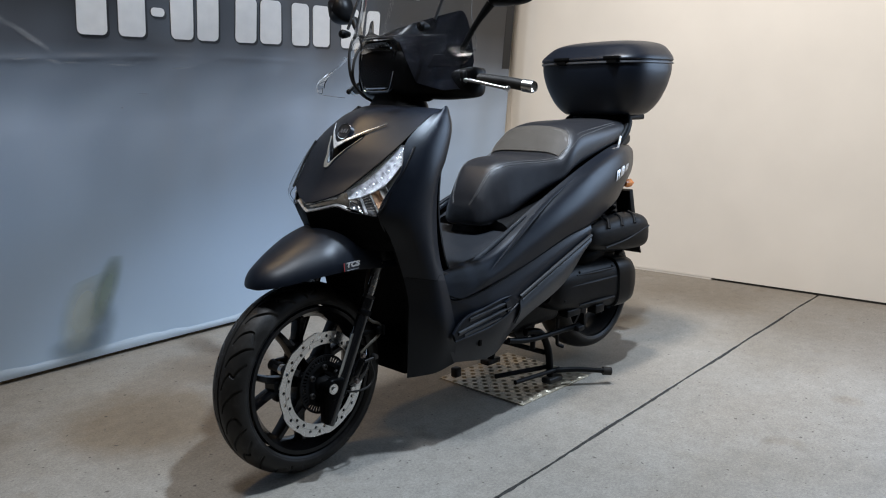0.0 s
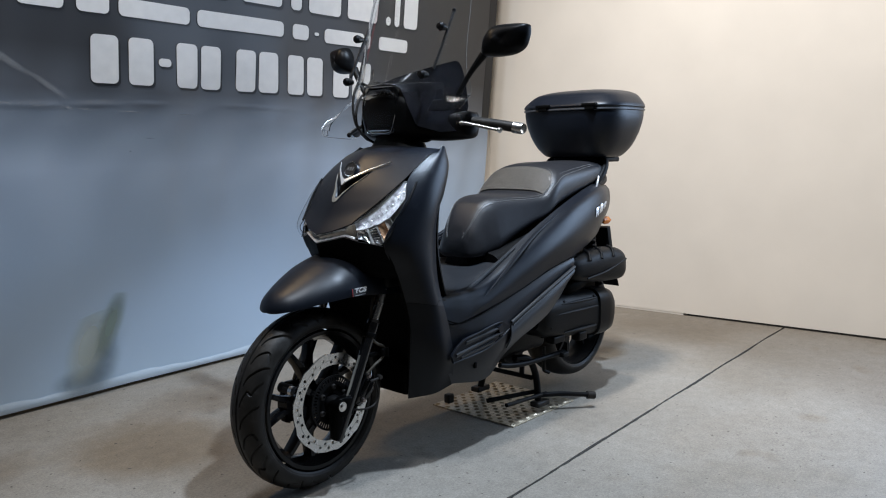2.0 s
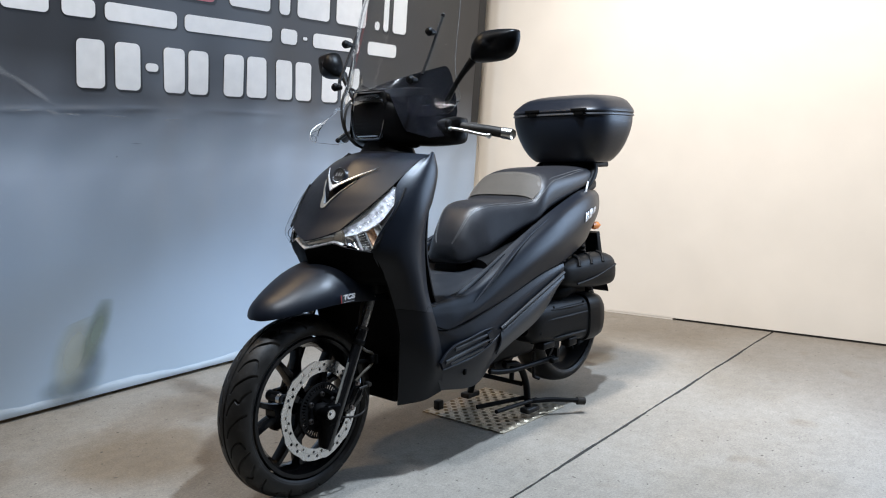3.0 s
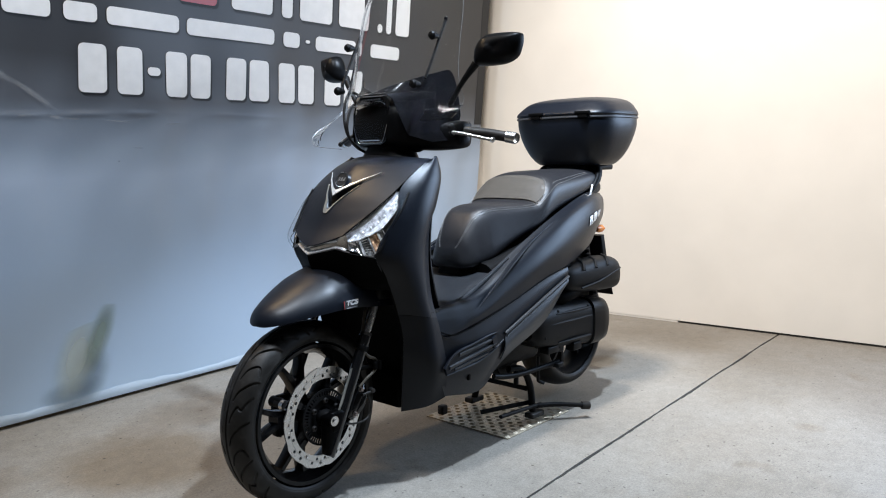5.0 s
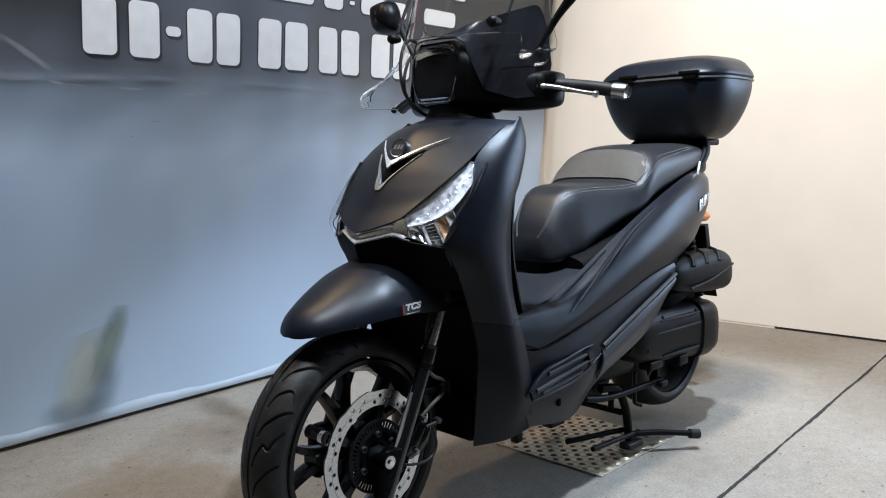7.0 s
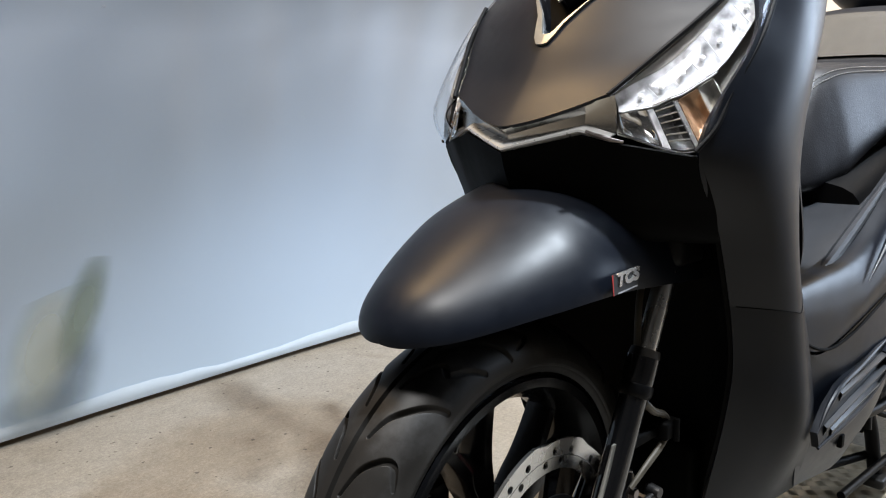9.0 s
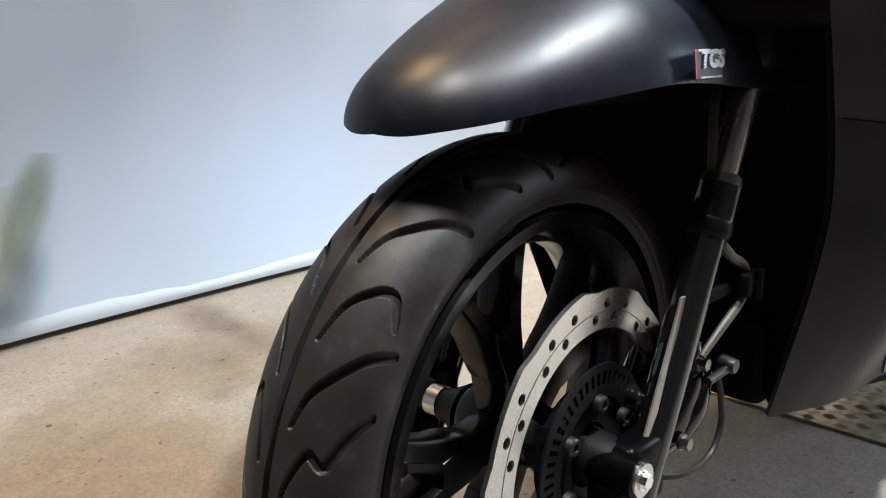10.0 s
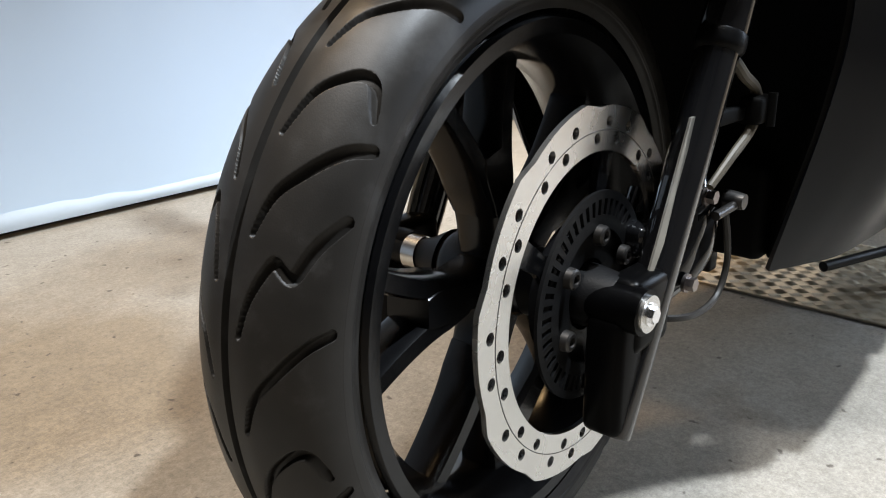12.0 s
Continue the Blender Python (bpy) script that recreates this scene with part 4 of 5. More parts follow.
REAR = [[(0.400, -0.196, 0.552), (0.577, -0.192, 0.577), (0.736, -0.190, 0.648), (0.945, -0.190, 0.742), (1.177, -0.186, 0.832), (1.400, -0.160, 0.885), (1.590, -0.105, 0.872)],
        [(0.385, -0.214, 0.548), (0.578, -0.228, 0.565), (0.738, -0.232, 0.626), (0.948, -0.236, 0.715), (1.178, -0.228, 0.800), (1.410, -0.196, 0.850), (1.625, -0.105, 0.842)],
        [(0.370, -0.224, 0.522), (0.570, -0.246, 0.520), (0.742, -0.252, 0.580), (0.952, -0.258, 0.655), (1.175, -0.246, 0.720), (1.410, -0.204, 0.765), (1.630, -0.100, 0.770)],
        [(0.358, -0.228, 0.496), (0.445, -0.243, 0.464), (0.740, -0.250, 0.524), (0.963, -0.247, 0.585), (1.160, -0.235, 0.620), (1.380, -0.182, 0.664), (1.570, -0.095, 0.690)]]
rear_rows = surface(REAR, 30, 70)
MARKS = ((1.305, 1.318, 0.763, 0.8), (1.323, 1.335, 0.763, 0.8), (1.343, 1.369, 0.763, 0.8), (1.376, 1.383, 0.763, 0.792), (1.39, 1.407, 0.763, 0.788), (1.413, 1.428, 0.763, 0.788))
both("rear_side_panel", rear_rows, MATT, scooter, 0.006)
for sgn in (-1, 1):
    part("panel_ridge", tube([(0.575, sgn * 0.247, 0.535), (0.66, sgn * 0.246, 0.590), (0.76, sgn * 0.237, 0.650), (0.93, sgn * 0.214, 0.728), (1.13, sgn * 0.203, 0.806)], [0.001, 0.006, 0.008, 0.006, 0.001], 40, 10), MATT, scooter)
    part("floor_edge_strip", tube([(0.450, sgn * 0.208, 0.543), (0.53, sgn * 0.202, 0.560), (0.66, sgn * 0.200, 0.612), (0.80, sgn * 0.200, 0.675)], [0.004, 0.009, 0.009, 0.003], 30, 10), DARKGREY, scooter)
    bms = []
    for x0, x1, z0, z1 in MARKS:
        rows = []
        for u in (0.0, 0.5, 1.0):
            x = x0 + (x1 - x0) * u
            col = min(range(70), key=lambda q: abs(rear_rows[15][q][0] - x))
            pts = sorted((float(r[col][2]), float(r[col][1])) for r in rear_rows)
            rows.append([(x + 0.25 * (z - z0), sgn * (0.0035 - float(np.interp(z, [p[0] for p in pts], [p[1] for p in pts]))), z + 0.28 * (x - 1.34)) for z in np.linspace(z0, z1, 4)])
        bms.append(grid(rows, thick=0.001))
    part("model_mark", joined(bms), SILVER, scooter, "small silver model lettering as plain bars", 0)
LOWER = [[(0.360, -0.228, 0.491), (0.445, -0.242, 0.459), (0.740, -0.248, 0.519), (0.963, -0.246, 0.578), (1.130, -0.240, 0.606)],
         [(0.375, -0.232, 0.420), (0.560, -0.256, 0.405), (0.745, -0.256, 0.465), (0.960, -0.252, 0.540), (1.128, -0.245, 0.590)],
         [(0.385, -0.232, 0.330), (0.590, -0.254, 0.320), (0.735, -0.250, 0.385), (0.957, -0.248, 0.475), (1.118, -0.243, 0.560)],
         [(0.428, -0.216, 0.252), (0.610, -0.215, 0.230), (0.720, -0.222, 0.305), (0.950, -0.232, 0.412), (1.105, -0.235, 0.530)]]
both("lower_side_panel", surface(LOWER, 24, 50), MATT, scooter, 0.006)
STRIP = [[(0.700, -0.259, 0.412), (0.910, -0.259, 0.492), (1.118, -0.252, 0.566)], [(0.697, -0.266, 0.375), (0.915, -0.265, 0.455), (1.112, -0.256, 0.550)], [(0.690, -0.248, 0.328), (0.948, -0.246, 0.412), (1.098, -0.246, 0.528)]]
both("rear_trim_strip", surface(STRIP, 14, 40), DARKGREY, scooter, 0.005)
for sgn in (-1, 1):
    part("trim_groove", tube([(0.70, sgn * 0.262, 0.423), (0.91, sgn * 0.262, 0.503), (1.115, sgn * 0.254, 0.573)], 0.006, 30, 8), BLACKPRINT, scooter)
    part("trim_edge", tube([(0.705, sgn * 0.266, 0.411), (0.91, sgn * 0.266, 0.492), (1.10, sgn * 0.258, 0.560)], 0.0022, 30, 8), DARKGREY, scooter)
    wall = Matrix(((1, 0, 0, 0), (0, 0, sgn, sgn * 0.249), (0, 1, 0, 0), (0, 0, 0, 1)))
    peg = part("folding_foot_peg", outline([(0.384, 0.362), (0.394, 0.337), (0.560, 0.352), (0.690, 0.392), (0.690, 0.412), (0.652, 0.434), (0.600, 0.430), (0.520, 0.418), (0.455, 0.409), (0.415, 0.390)], 0.010, wall), LOWSHEEN, scooter, "folded dark passenger foot peg in its pocket", 30)
    part("peg_rim", tube([(0.384, sgn * 0.2590, 0.360), (0.415, sgn * 0.2595, 0.390), (0.455, sgn * 0.2600, 0.409), (0.520, sgn * 0.2600, 0.418), (0.600, sgn * 0.2600, 0.431), (0.652, sgn * 0.2595, 0.435)], [0.001, 0.0035, 0.0035, 0.0035, 0.001], 30, 8), MATT, peg)
    part("peg_rim", tube([(0.390, sgn * 0.2590, 0.338), (0.480, sgn * 0.2600, 0.345), (0.560, sgn * 0.2600, 0.354), (0.640, sgn * 0.2600, 0.377), (0.692, sgn * 0.2595, 0.402)], [0.002, 0.004, 0.004, 0.004, 0.002], 30, 8), MATT, peg)
    for a, b, rise in (((0.455, 0.396), (0.622, 0.414), 0.009), ((0.405, 0.362), (0.640, 0.398), 0.012), ((0.430, 0.350), (0.600, 0.372), 0.007)):
        rows = [[(a[0] + (b[0] - a[0]) * u, sgn * (0.2592 + d * (0.4 + 0.6 * u)), a[1] + (b[1] - a[1]) * u + dz) for d, dz in ((0, -0.010), (rise * 0.8, -0.002), (rise, 0.002), (0, 0.005))] for u in np.linspace(0, 1, 6)]
        part("peg_rib", grid(rows, thick=0.001), DARKGREY, peg, "", 25)
    part("peg_end_cap", outline([(0.628, 0.384), (0.650, 0.394), (0.640, 0.428), (0.618, 0.420)], 0.010, wall @ Matrix.Translation((0, 0, 0.0102))), MATT, peg, "", 30)
    part("drain_slot", box(0.512, 0.524, sgn * 0.2445 - 0.004, sgn * 0.2445 + 0.004, 0.292, 0.312, 0.002), NOSE, scooter)
part("belly_pan", joined([box(0.42, 0.72, -0.19, 0.19, 0.250, 0.46, 0.03), box(0.50, 1.12, -0.17, 0.17, 0.36, 0.52, 0.03)]), PLASTIC, scooter)
for s in (-1, 1):
    part("panel_joint", tube([(0.355, s * 0.2280, 0.497), (0.385, s * 0.2340, 0.482), (0.445, s * 0.2435, 0.4615), (0.54, s * 0.2500, 0.474), (0.74, s * 0.2505, 0.5215), (0.963, s * 0.2475, 0.5815), (1.15, s * 0.238, 0.614)], 0.0024, 40, 8), NOSE, scooter)

# -- seat --
SEAT = ((0.686, 0.040, 0.650, 0.684), (0.691, 0.070, 0.640, 0.704), (0.700, 0.088, 0.634, 0.724), (0.713, 0.103, 0.632, 0.752), (0.731, 0.115, 0.633, 0.783), (0.750, 0.123, 0.635, 0.811), (0.770, 0.131, 0.640, 0.834), (0.795, 0.142, 0.648, 0.848), (0.825, 0.147, 0.662, 0.856), (0.880, 0.154, 0.690, 0.860), (0.960, 0.168, 0.730, 0.859), (1.030, 0.184, 0.757, 0.866), (1.070, 0.190, 0.770, 0.915), (1.110, 0.188, 0.784, 0.958), (1.170, 0.184, 0.804, 0.978), (1.320, 0.176, 0.852, 0.980), (1.450, 0.160, 0.884, 0.982), (1.560, 0.130, 0.905, 0.972), (1.615, 0.085, 0.915, 0.950))


def seat_edge(x):
    """How square the seat's section is: crisp in front, arched behind."""
    return float(np.interp(x, (0.69, 0.76, 1.02, 1.09, 1.2, 1.6), (0.50, 0.36, 0.40, 0.80, 0.80, 0.62)))


def seat_taper(x):
    """Width of the seat's top against its foot: a narrow nose in front, full behind."""
    return float(np.interp(x, (0.69, 0.73, 0.787, 0.85, 0.95, 1.04, 1.09), (0.62, 0.58, 0.58, 0.68, 0.83, 0.95, 1.0)))


def seat_ring(st, n=72):
    x, w, zb, zt = (float(v) for v in st)
    pts, e, k = [], seat_edge(x), seat_taper(x)
    for j in range(n):
        a = 2 * math.pi * j / n
        c, s = math.cos(a), math.sin(a)
        z = (zb + zt) / 2 + (zt - zb) / 2 * math.copysign(abs(s) ** (e + 0.06 if s > 0 else 0.5), s)
        pts.append((x, w * math.copysign(abs(c) ** e, c) * (1 + (k - 1) * max(0.0, (z - zb) / max(zt - zb, 1e-4)) ** 1.25), z))
    return pts


seat = part("seat", grid([seat_ring(st) for st in spline(SEAT, 110)], closed=True, caps=True), SEATING, scooter, "black vinyl stepped seat with grey double stitching", 70)


def seat_top(x, f):
    """A point on the seat's upper skin: f from its left edge (-1) to its right edge (1)."""
    table = np.array(SEAT)
    w, zb, zt = (float(np.interp(x, table[:, 0], table[:, k])) for k in (1, 2, 3))
    e = seat_edge(x)
    c = abs(f) ** (1 / e)
    s = math.sqrt(max(0.0, 1 - min(c, 1) ** 2))
    z = (zb + zt) / 2 + (zt - zb) / 2 * s ** (e + 0.06)
    return (x, f * w * (1 + (seat_taper(x) - 1) * ((z - zb) / (zt - zb)) ** 1.25), z)


pad = []
for t in np.linspace(0, 1, 22):
    x = 1.036 + 0.115 * t
    w = 0.90 * max(0.02, 1 - max(0.0, (t - 0.15) / 0.85) ** 2.4) ** 0.5
    pad.append([Vector(seat_top(x, f * w)) + Vector((-0.0015, 0, 0.0022)) for f in np.linspace(-1, 1, 15)])
part("seat_pad", grid(pad, thick=0.002), SEATPAD, seat, "raised textured backrest pad", 60)


def dashes(points, r, on=0.0045, off=0.002):
    """A row of short stitches along a smooth curve."""
    fine = spline(points, 900)
    bm, start, gone, last = bmesh.new(), fine[0], 0.0, fine[0]
    for p in fine[1:]:
        gone += float(np.linalg.norm(p - last))
        last = p
        if start is not None and gone >= on:
            rod(tuple(start), tuple(p), r, 5, bm)
            start, gone = None, 0.0
        elif start is None and gone >= off:
            start, gone = p, 0.0
    return bm


for off in (0.0, 0.055):
    for sgn in (-1, 1):
        run = []
        for x, f in ((0.695, 0.72), (0.710, 0.78), (0.735, 0.82), (0.757, 0.84), (0.778, 0.86), (0.795, 0.87), (0.82, 0.87), (0.85, 0.87), (0.90, 0.88), (0.96, 0.89), (1.02, 0.90), (1.045, 0.91), (1.09, 0.89), (1.15, 0.88), (1.25, 0.87), (1.39, 0.84), (1.50, 0.82)):
            run.append(tuple(Vector(seat_top(x, sgn * (f + off))) + Vector((-0.001, sgn * 0.001, 0.0015))))
        part("stitching", dashes(run, 0.0009), THREAD, seat, "grey stitching", 0)
edge_run = [tuple(Vector(r[-1]) + Vector((0.004, 0.003, 0.001))) for r in pad[:-1:2]]
part("stitching", dashes(edge_run, 0.0009), THREAD, seat, "", 0)
part("stitching", dashes([(p[0], -p[1], p[2]) for p in edge_run], 0.0009), THREAD, seat, "", 0)
part("seat_base", grid([seat_ring((x + 0.012, w * 0.93, zb - 0.070 + 0.035 * min(1.0, max(0.0, (x - 0.75) / 0.2)), zb + 0.02)) for x, w, zb, zt in spline(SEAT[1:], 60)], closed=True, caps=True), PLASTIC, scooter)
part("tail_core", grid([[(x, w * math.copysign(abs(math.cos(a)) ** 0.6, math.cos(a)), z + h * math.copysign(abs(math.sin(a)) ** 0.6, math.sin(a))) for a in np.linspace(0, 2 * math.pi, 24, endpoint=False)] for x, w, z, h in ((0.75, 0.17, 0.60, 0.06), (1.0, 0.185, 0.66, 0.08), (1.3, 0.165, 0.75, 0.08), (1.5, 0.13, 0.79, 0.075), (1.62, 0.085, 0.79, 0.05))], closed=True, caps=True), PLASTIC, scooter)
part("tail_light", grid([[(x, w * math.copysign(abs(math.cos(a)) ** 0.6, math.cos(a)), 0.79 + h * math.sin(a)) for a in np.linspace(0, 2 * math.pi, 20, endpoint=False)] for x, w, h in ((1.60, 0.09, 0.05), (1.65, 0.085, 0.045), (1.67, 0.06, 0.03))], closed=True, caps=True), RED, scooter, "red tail light")
for sgn in (-1, 1):
    part("indicator", grid([[(x, sgn * (0.098 + 0.012 * math.cos(a)), 0.712 + h * math.sin(a)) for a in np.linspace(0, 2 * math.pi, 16, endpoint=False)] for x, h in ((1.58, 0.012), (1.60, 0.018), (1.625, 0.017), (1.636, 0.006))], closed=True, caps=True), AMBER, scooter, "amber rear indicator")
    part("rail_bracket", box(1.404, 1.414, sgn * 0.172, sgn * 0.176, 0.862, 0.918, 0.001, None, Matrix.Translation((1.41, 0, 0.89)) @ Matrix.Rotation(radians(20), 4, "Y") @ Matrix.Translation((-1.41, 0, -0.89))), TRIM, scooter, "bare metal bracket")
    part("grab_rail", tube([(1.42, sgn * 0.150, 0.880), (1.455, sgn * 0.155, 0.905), (1.50, sgn * 0.150, 0.950), (1.53, sgn * 0.125, 0.982), (1.56, sgn * 0.06, 0.990)], [0.012, 0.015, 0.018, 0.020, 0.016], 30, 12), PLASTIC, scooter, "black grab rail")
part("plate_holder", joined([box(1.66, 1.69, -0.09, 0.09, 0.46, 0.68, 0.004, None, Matrix.Translation((1.67, 0, 0.57)) @ Matrix.Rotation(radians(-14), 4, "Y") @ Matrix.Translation((-1.67, 0, -0.57))), rod((1.55, 0, 0.72), (1.68, 0, 0.62), 0.03)]), PLASTIC, scooter, "black licence plate holder")

# -- top box --
top_box = part("top_box", grid([[(1.572 + a * math.copysign(abs(math.cos(t)) ** 0.62, math.cos(t)), b * math.copysign(abs(math.sin(t)) ** 0.62, math.sin(t)), z) for t in np.linspace(0, 2 * math.pi, 64, endpoint=False)]
                               for a, b, z in spline(((0.11, 0.12, 0.995), (0.135, 0.155, 1.000), (0.165, 0.195, 1.040), (0.190, 0.225, 1.100), (0.203, 0.242, 1.160), (0.205, 0.244, 1.205)), 30)], closed=True, caps=True), MATT, scooter, "satin black motorcycle top box with domed lid", 60)
part("lid", grid([[(1.572 + dx + a * math.copysign(abs(math.cos(t)) ** 0.62, math.cos(t)), b * math.copysign(abs(math.sin(t)) ** 0.62, math.sin(t)), z + 0.010 * min(1.0, max(0.0, (z - 1.215) / 0.04)) * (a / 0.2) * math.cos(t)) for t in np.linspace(0, 2 * math.pi, 64, endpoint=False)]
                 for a, b, z, dx in spline(((0.207, 0.247, 1.207, 0), (0.209, 0.249, 1.214, 0), (0.200, 0.240, 1.232, 0.002), (0.175, 0.212, 1.262, 0.008), (0.145, 0.175, 1.278, 0.010), (0.09, 0.115, 1.288, 0.012), (0.02, 0.03, 1.292, 0.012)), 40)], closed=True, caps=True), MATT, top_box, "domed satin black lid", 60)
part("box_rim", grid([[(1.572 + a * math.copysign(abs(math.cos(t)) ** 0.62, math.cos(t)), b * math.copysign(abs(math.sin(t)) ** 0.62, math.sin(t)), z) for t in np.linspace(0, 2 * math.pi, 64, endpoint=False)] for a, b, z in ((0.2045, 0.2435, 1.193), (0.2105, 0.2500, 1.1965), (0.2090, 0.2485, 1.2025), (0.2030, 0.2420, 1.2045))], closed=True), DARKGREY, top_box)
part("seal", grid([[(1.572 + a * math.copysign(abs(math.cos(t)) ** 0.62, math.cos(t)), b * math.copysign(abs(math.sin(t)) ** 0.62, math.sin(t)), z) for t in np.linspace(0, 2 * math.pi, 64, endpoint=False)] for a, b, z in ((0.202, 0.241, 1.203), (0.2025, 0.2415, 1.2085))], closed=True, caps=True), BLACKPRINT, top_box)
for y, x in ((-0.150, 1.378), (0.075, 1.366)):
    part("hinge", joined([box(x - 0.010, x + 0.006, y - 0.036, y + 0.036, 1.208, 1.221, 0.003), box(x - 0.008, x + 0.006, y - 0.022, y + 0.022, 1.192, 1.210, 0.003)]), NOSE, top_box, "black lid hinge")
part("reflector", grid([[(1.572 + (0.19 + k) * math.copysign(abs(math.cos(t)) ** 0.62, math.cos(t)), (0.228 + k) * math.copysign(abs(math.sin(t)) ** 0.62, math.sin(t)), z) for t in np.linspace(radians(-58), radians(58), 20)] for z, k in ((1.228, 0.010), (1.256, -0.012))], thick=0.004), RED, top_box, "red reflector strip")
part("mounting_plate", joined([box(1.48, 1.72, -0.10, 0.10, 0.972, 0.996, 0.008), box(1.52, 1.66, -0.06, 0.06, 0.90, 0.975, 0.01)]), PLASTIC, scooter, "black top box mounting plate")

# -- engine, air box and stands --
AIR = ((1.120, 0.02, 0.02, 0.560), (1.145, 0.045, 0.045, 0.555), (1.220, 0.055, 0.060, 0.552), (1.340, 0.058, 0.070, 0.550), (1.450, 0.055, 0.072, 0.545), (1.520, 0.045, 0.062, 0.535), (1.560, 0.025, 0.035, 0.525))
air = part("air_box", grid([[(x, -0.205 + w * math.copysign(abs(math.cos(a)) ** 0.7, math.cos(a)), z + h * math.copysign(abs(math.sin(a)) ** 0.7, math.sin(a))) for a in np.linspace(0, 2 * math.pi, 28, endpoint=False)] for x, w, h, z in spline(AIR, 36)], closed=True, caps=True), PLASTIC, scooter, "ribbed black plastic air box")
for k in range(3):
    part("air_box_rib", tube([(1.22 + 0.09 * k, -0.262, 0.585), (1.235 + 0.09 * k, -0.245, 0.612), (1.25 + 0.09 * k, -0.21, 0.622)], 0.006, 12, 8), PLASTIC, air)
part("air_box_seam", tube([(1.20, -0.262, 0.515), (1.34, -0.266, 0.530), (1.52, -0.252, 0.560)], 0.004, 24, 8), PLASTIC, air)
COVER = ((0.930, 0.045, 0.385, 0.06), (0.980, 0.075, 0.380, 0.08), (1.100, 0.090, 0.372, 0.085), (1.220, 0.092, 0.362, 0.085), (1.340, 0.096, 0.350, 0.085), (1.430, 0.092, 0.345, 0.08), (1.480, 0.060, 0.345, 0.06))
cover = part("transmission_cover", grid([[(x, -0.155 + w * math.copysign(abs(math.cos(a)) ** 0.55, math.cos(a)), z + h * math.copysign(abs(math.sin(a)) ** 0.65, math.sin(a))) for a in np.linspace(0, 2 * math.pi, 32, endpoint=False)] for x, h, z, w in spline(COVER, 36)], closed=True, caps=True), PLASTIC, scooter, "black transmission cover")
for x, z in ((0.99, 0.345), (1.08, 0.435), (1.20, 0.290), (1.30, 0.425), (1.41, 0.295), (1.45, 0.39)):
    h, zc, w = (float(np.interp(x, [q[0] for q in COVER], [q[k] for q in COVER])) for k in (1, 2, 3))
    rise = min(0.99, abs(z - zc) / h) ** (1 / 0.65)
    part("cover_bolt", bolt((x, -0.154 - w * math.sqrt(1 - rise * rise) ** 0.55, z), (0, -1, 0), 0.0045, 0.004), PLASTIC, cover)
part("cover_end", grid([[(x, -0.158 + w * math.copysign(abs(math.cos(a)) ** 0.5, math.cos(a)), z + h * math.copysign(abs(math.sin(a)) ** 0.6, math.sin(a))) for a in np.linspace(0, 2 * math.pi, 32, endpoint=False)] for x, h, z, w in ((1.325, 0.094, 0.352, 0.080), (1.330, 0.101, 0.351, 0.089), (1.400, 0.101, 0.348, 0.089), (1.445, 0.092, 0.346, 0.083), (1.488, 0.062, 0.345, 0.062))], closed=True, caps=True), COWL, cover, "", 40)
for k, (x0, x1, z) in enumerate(((1.06, 1.30, 0.428), (1.00, 1.31, 0.392), (1.08, 1.30, 0.312))):
    part("cover_rib", tube([(x0, -0.234, z), ((x0 + x1) / 2, -0.241, z - 0.002), (x1, -0.240, z - 0.006)], [0.002, 0.006, 0.005], 14, 8), PLASTIC, cover)
part("cover_foot", box(1.19, 1.25, -0.232, -0.19, 0.255, 0.290, 0.006), PLASTIC, cover)
part("cover_foot", box(1.02, 1.10, -0.225, -0.18, 0.272, 0.300, 0.006), PLASTIC, cover)
# Black filler added between air box and cover, in place of deep shade.
part("gap_filler", joined([box(1.10, 1.42, -0.170, -0.05, 0.425, 0.520, 0.02), tube([(1.10, -0.17, 0.47), (1.16, -0.20, 0.485), (1.24, -0.205, 0.50)], [0.03, 0.034, 0.03], 14, 14)]), NOSE, scooter, "black filler added to keep the gap under the air box dark")
part("engine_block", joined([box(0.72, 1.15, -0.10, 0.14, 0.22, 0.45, 0.03), rod((0.95, -0.08, 0.25), (0.95, 0.14, 0.25), 0.07, 20), box(1.1, 1.48, -0.12, -0.08, 0.26, 0.36, 0.02)]), PLASTIC, scooter, "dark engine block")
part("shock_absorber", joined([rod((1.48, -0.14, 0.40), (1.42, -0.14, 0.72), 0.012)] + [lathe([(0.0, 0.022), (0.006, 0.028), (0.012, 0.022)], (1.475 - 0.008 * k, -0.14, 0.44 + 0.022 * k), "Z", 20) for k in range(11)]), PLASTIC, scooter)
part("rear_hugger", grid([[(1.475 + 0.30 * math.cos(a), y, 0.29 + 0.30 * math.sin(a)) for y in (-0.085, -0.06, 0, 0.06, 0.085)] for a in np.linspace(radians(20), radians(120), 20)], thick=0.004), PLASTIC, scooter)
part("exhaust", joined([tube([(1.05, 0.16, 0.24), (1.25, 0.20, 0.27), (1.38, 0.21, 0.30), (1.58, 0.215, 0.34)], [0.03, 0.055, 0.062, 0.05], 24, 20)]), PLASTIC, scooter)
stand = part("centre_stand", joined([tube([(0.93, s * 0.10, 0.215), (1.00, s * 0.115, 0.200), (1.03, s * 0.13, 0.13), (1.02, s * 0.15, 0.03)], 0.014, 24, 12) for s in (-1, 1)] + [rod((1.02, -0.12, 0.12), (1.02, 0.12, 0.12), 0.010)]), PLASTIC, scooter, "black steel centre stand on a tread plate")
for s in (-1, 1):
    part("stand_foot", box(0.985, 1.065, s * 0.155 - 0.022, s * 0.155 + 0.022, 0.012, 0.034, 0.006), RUBBER, stand)
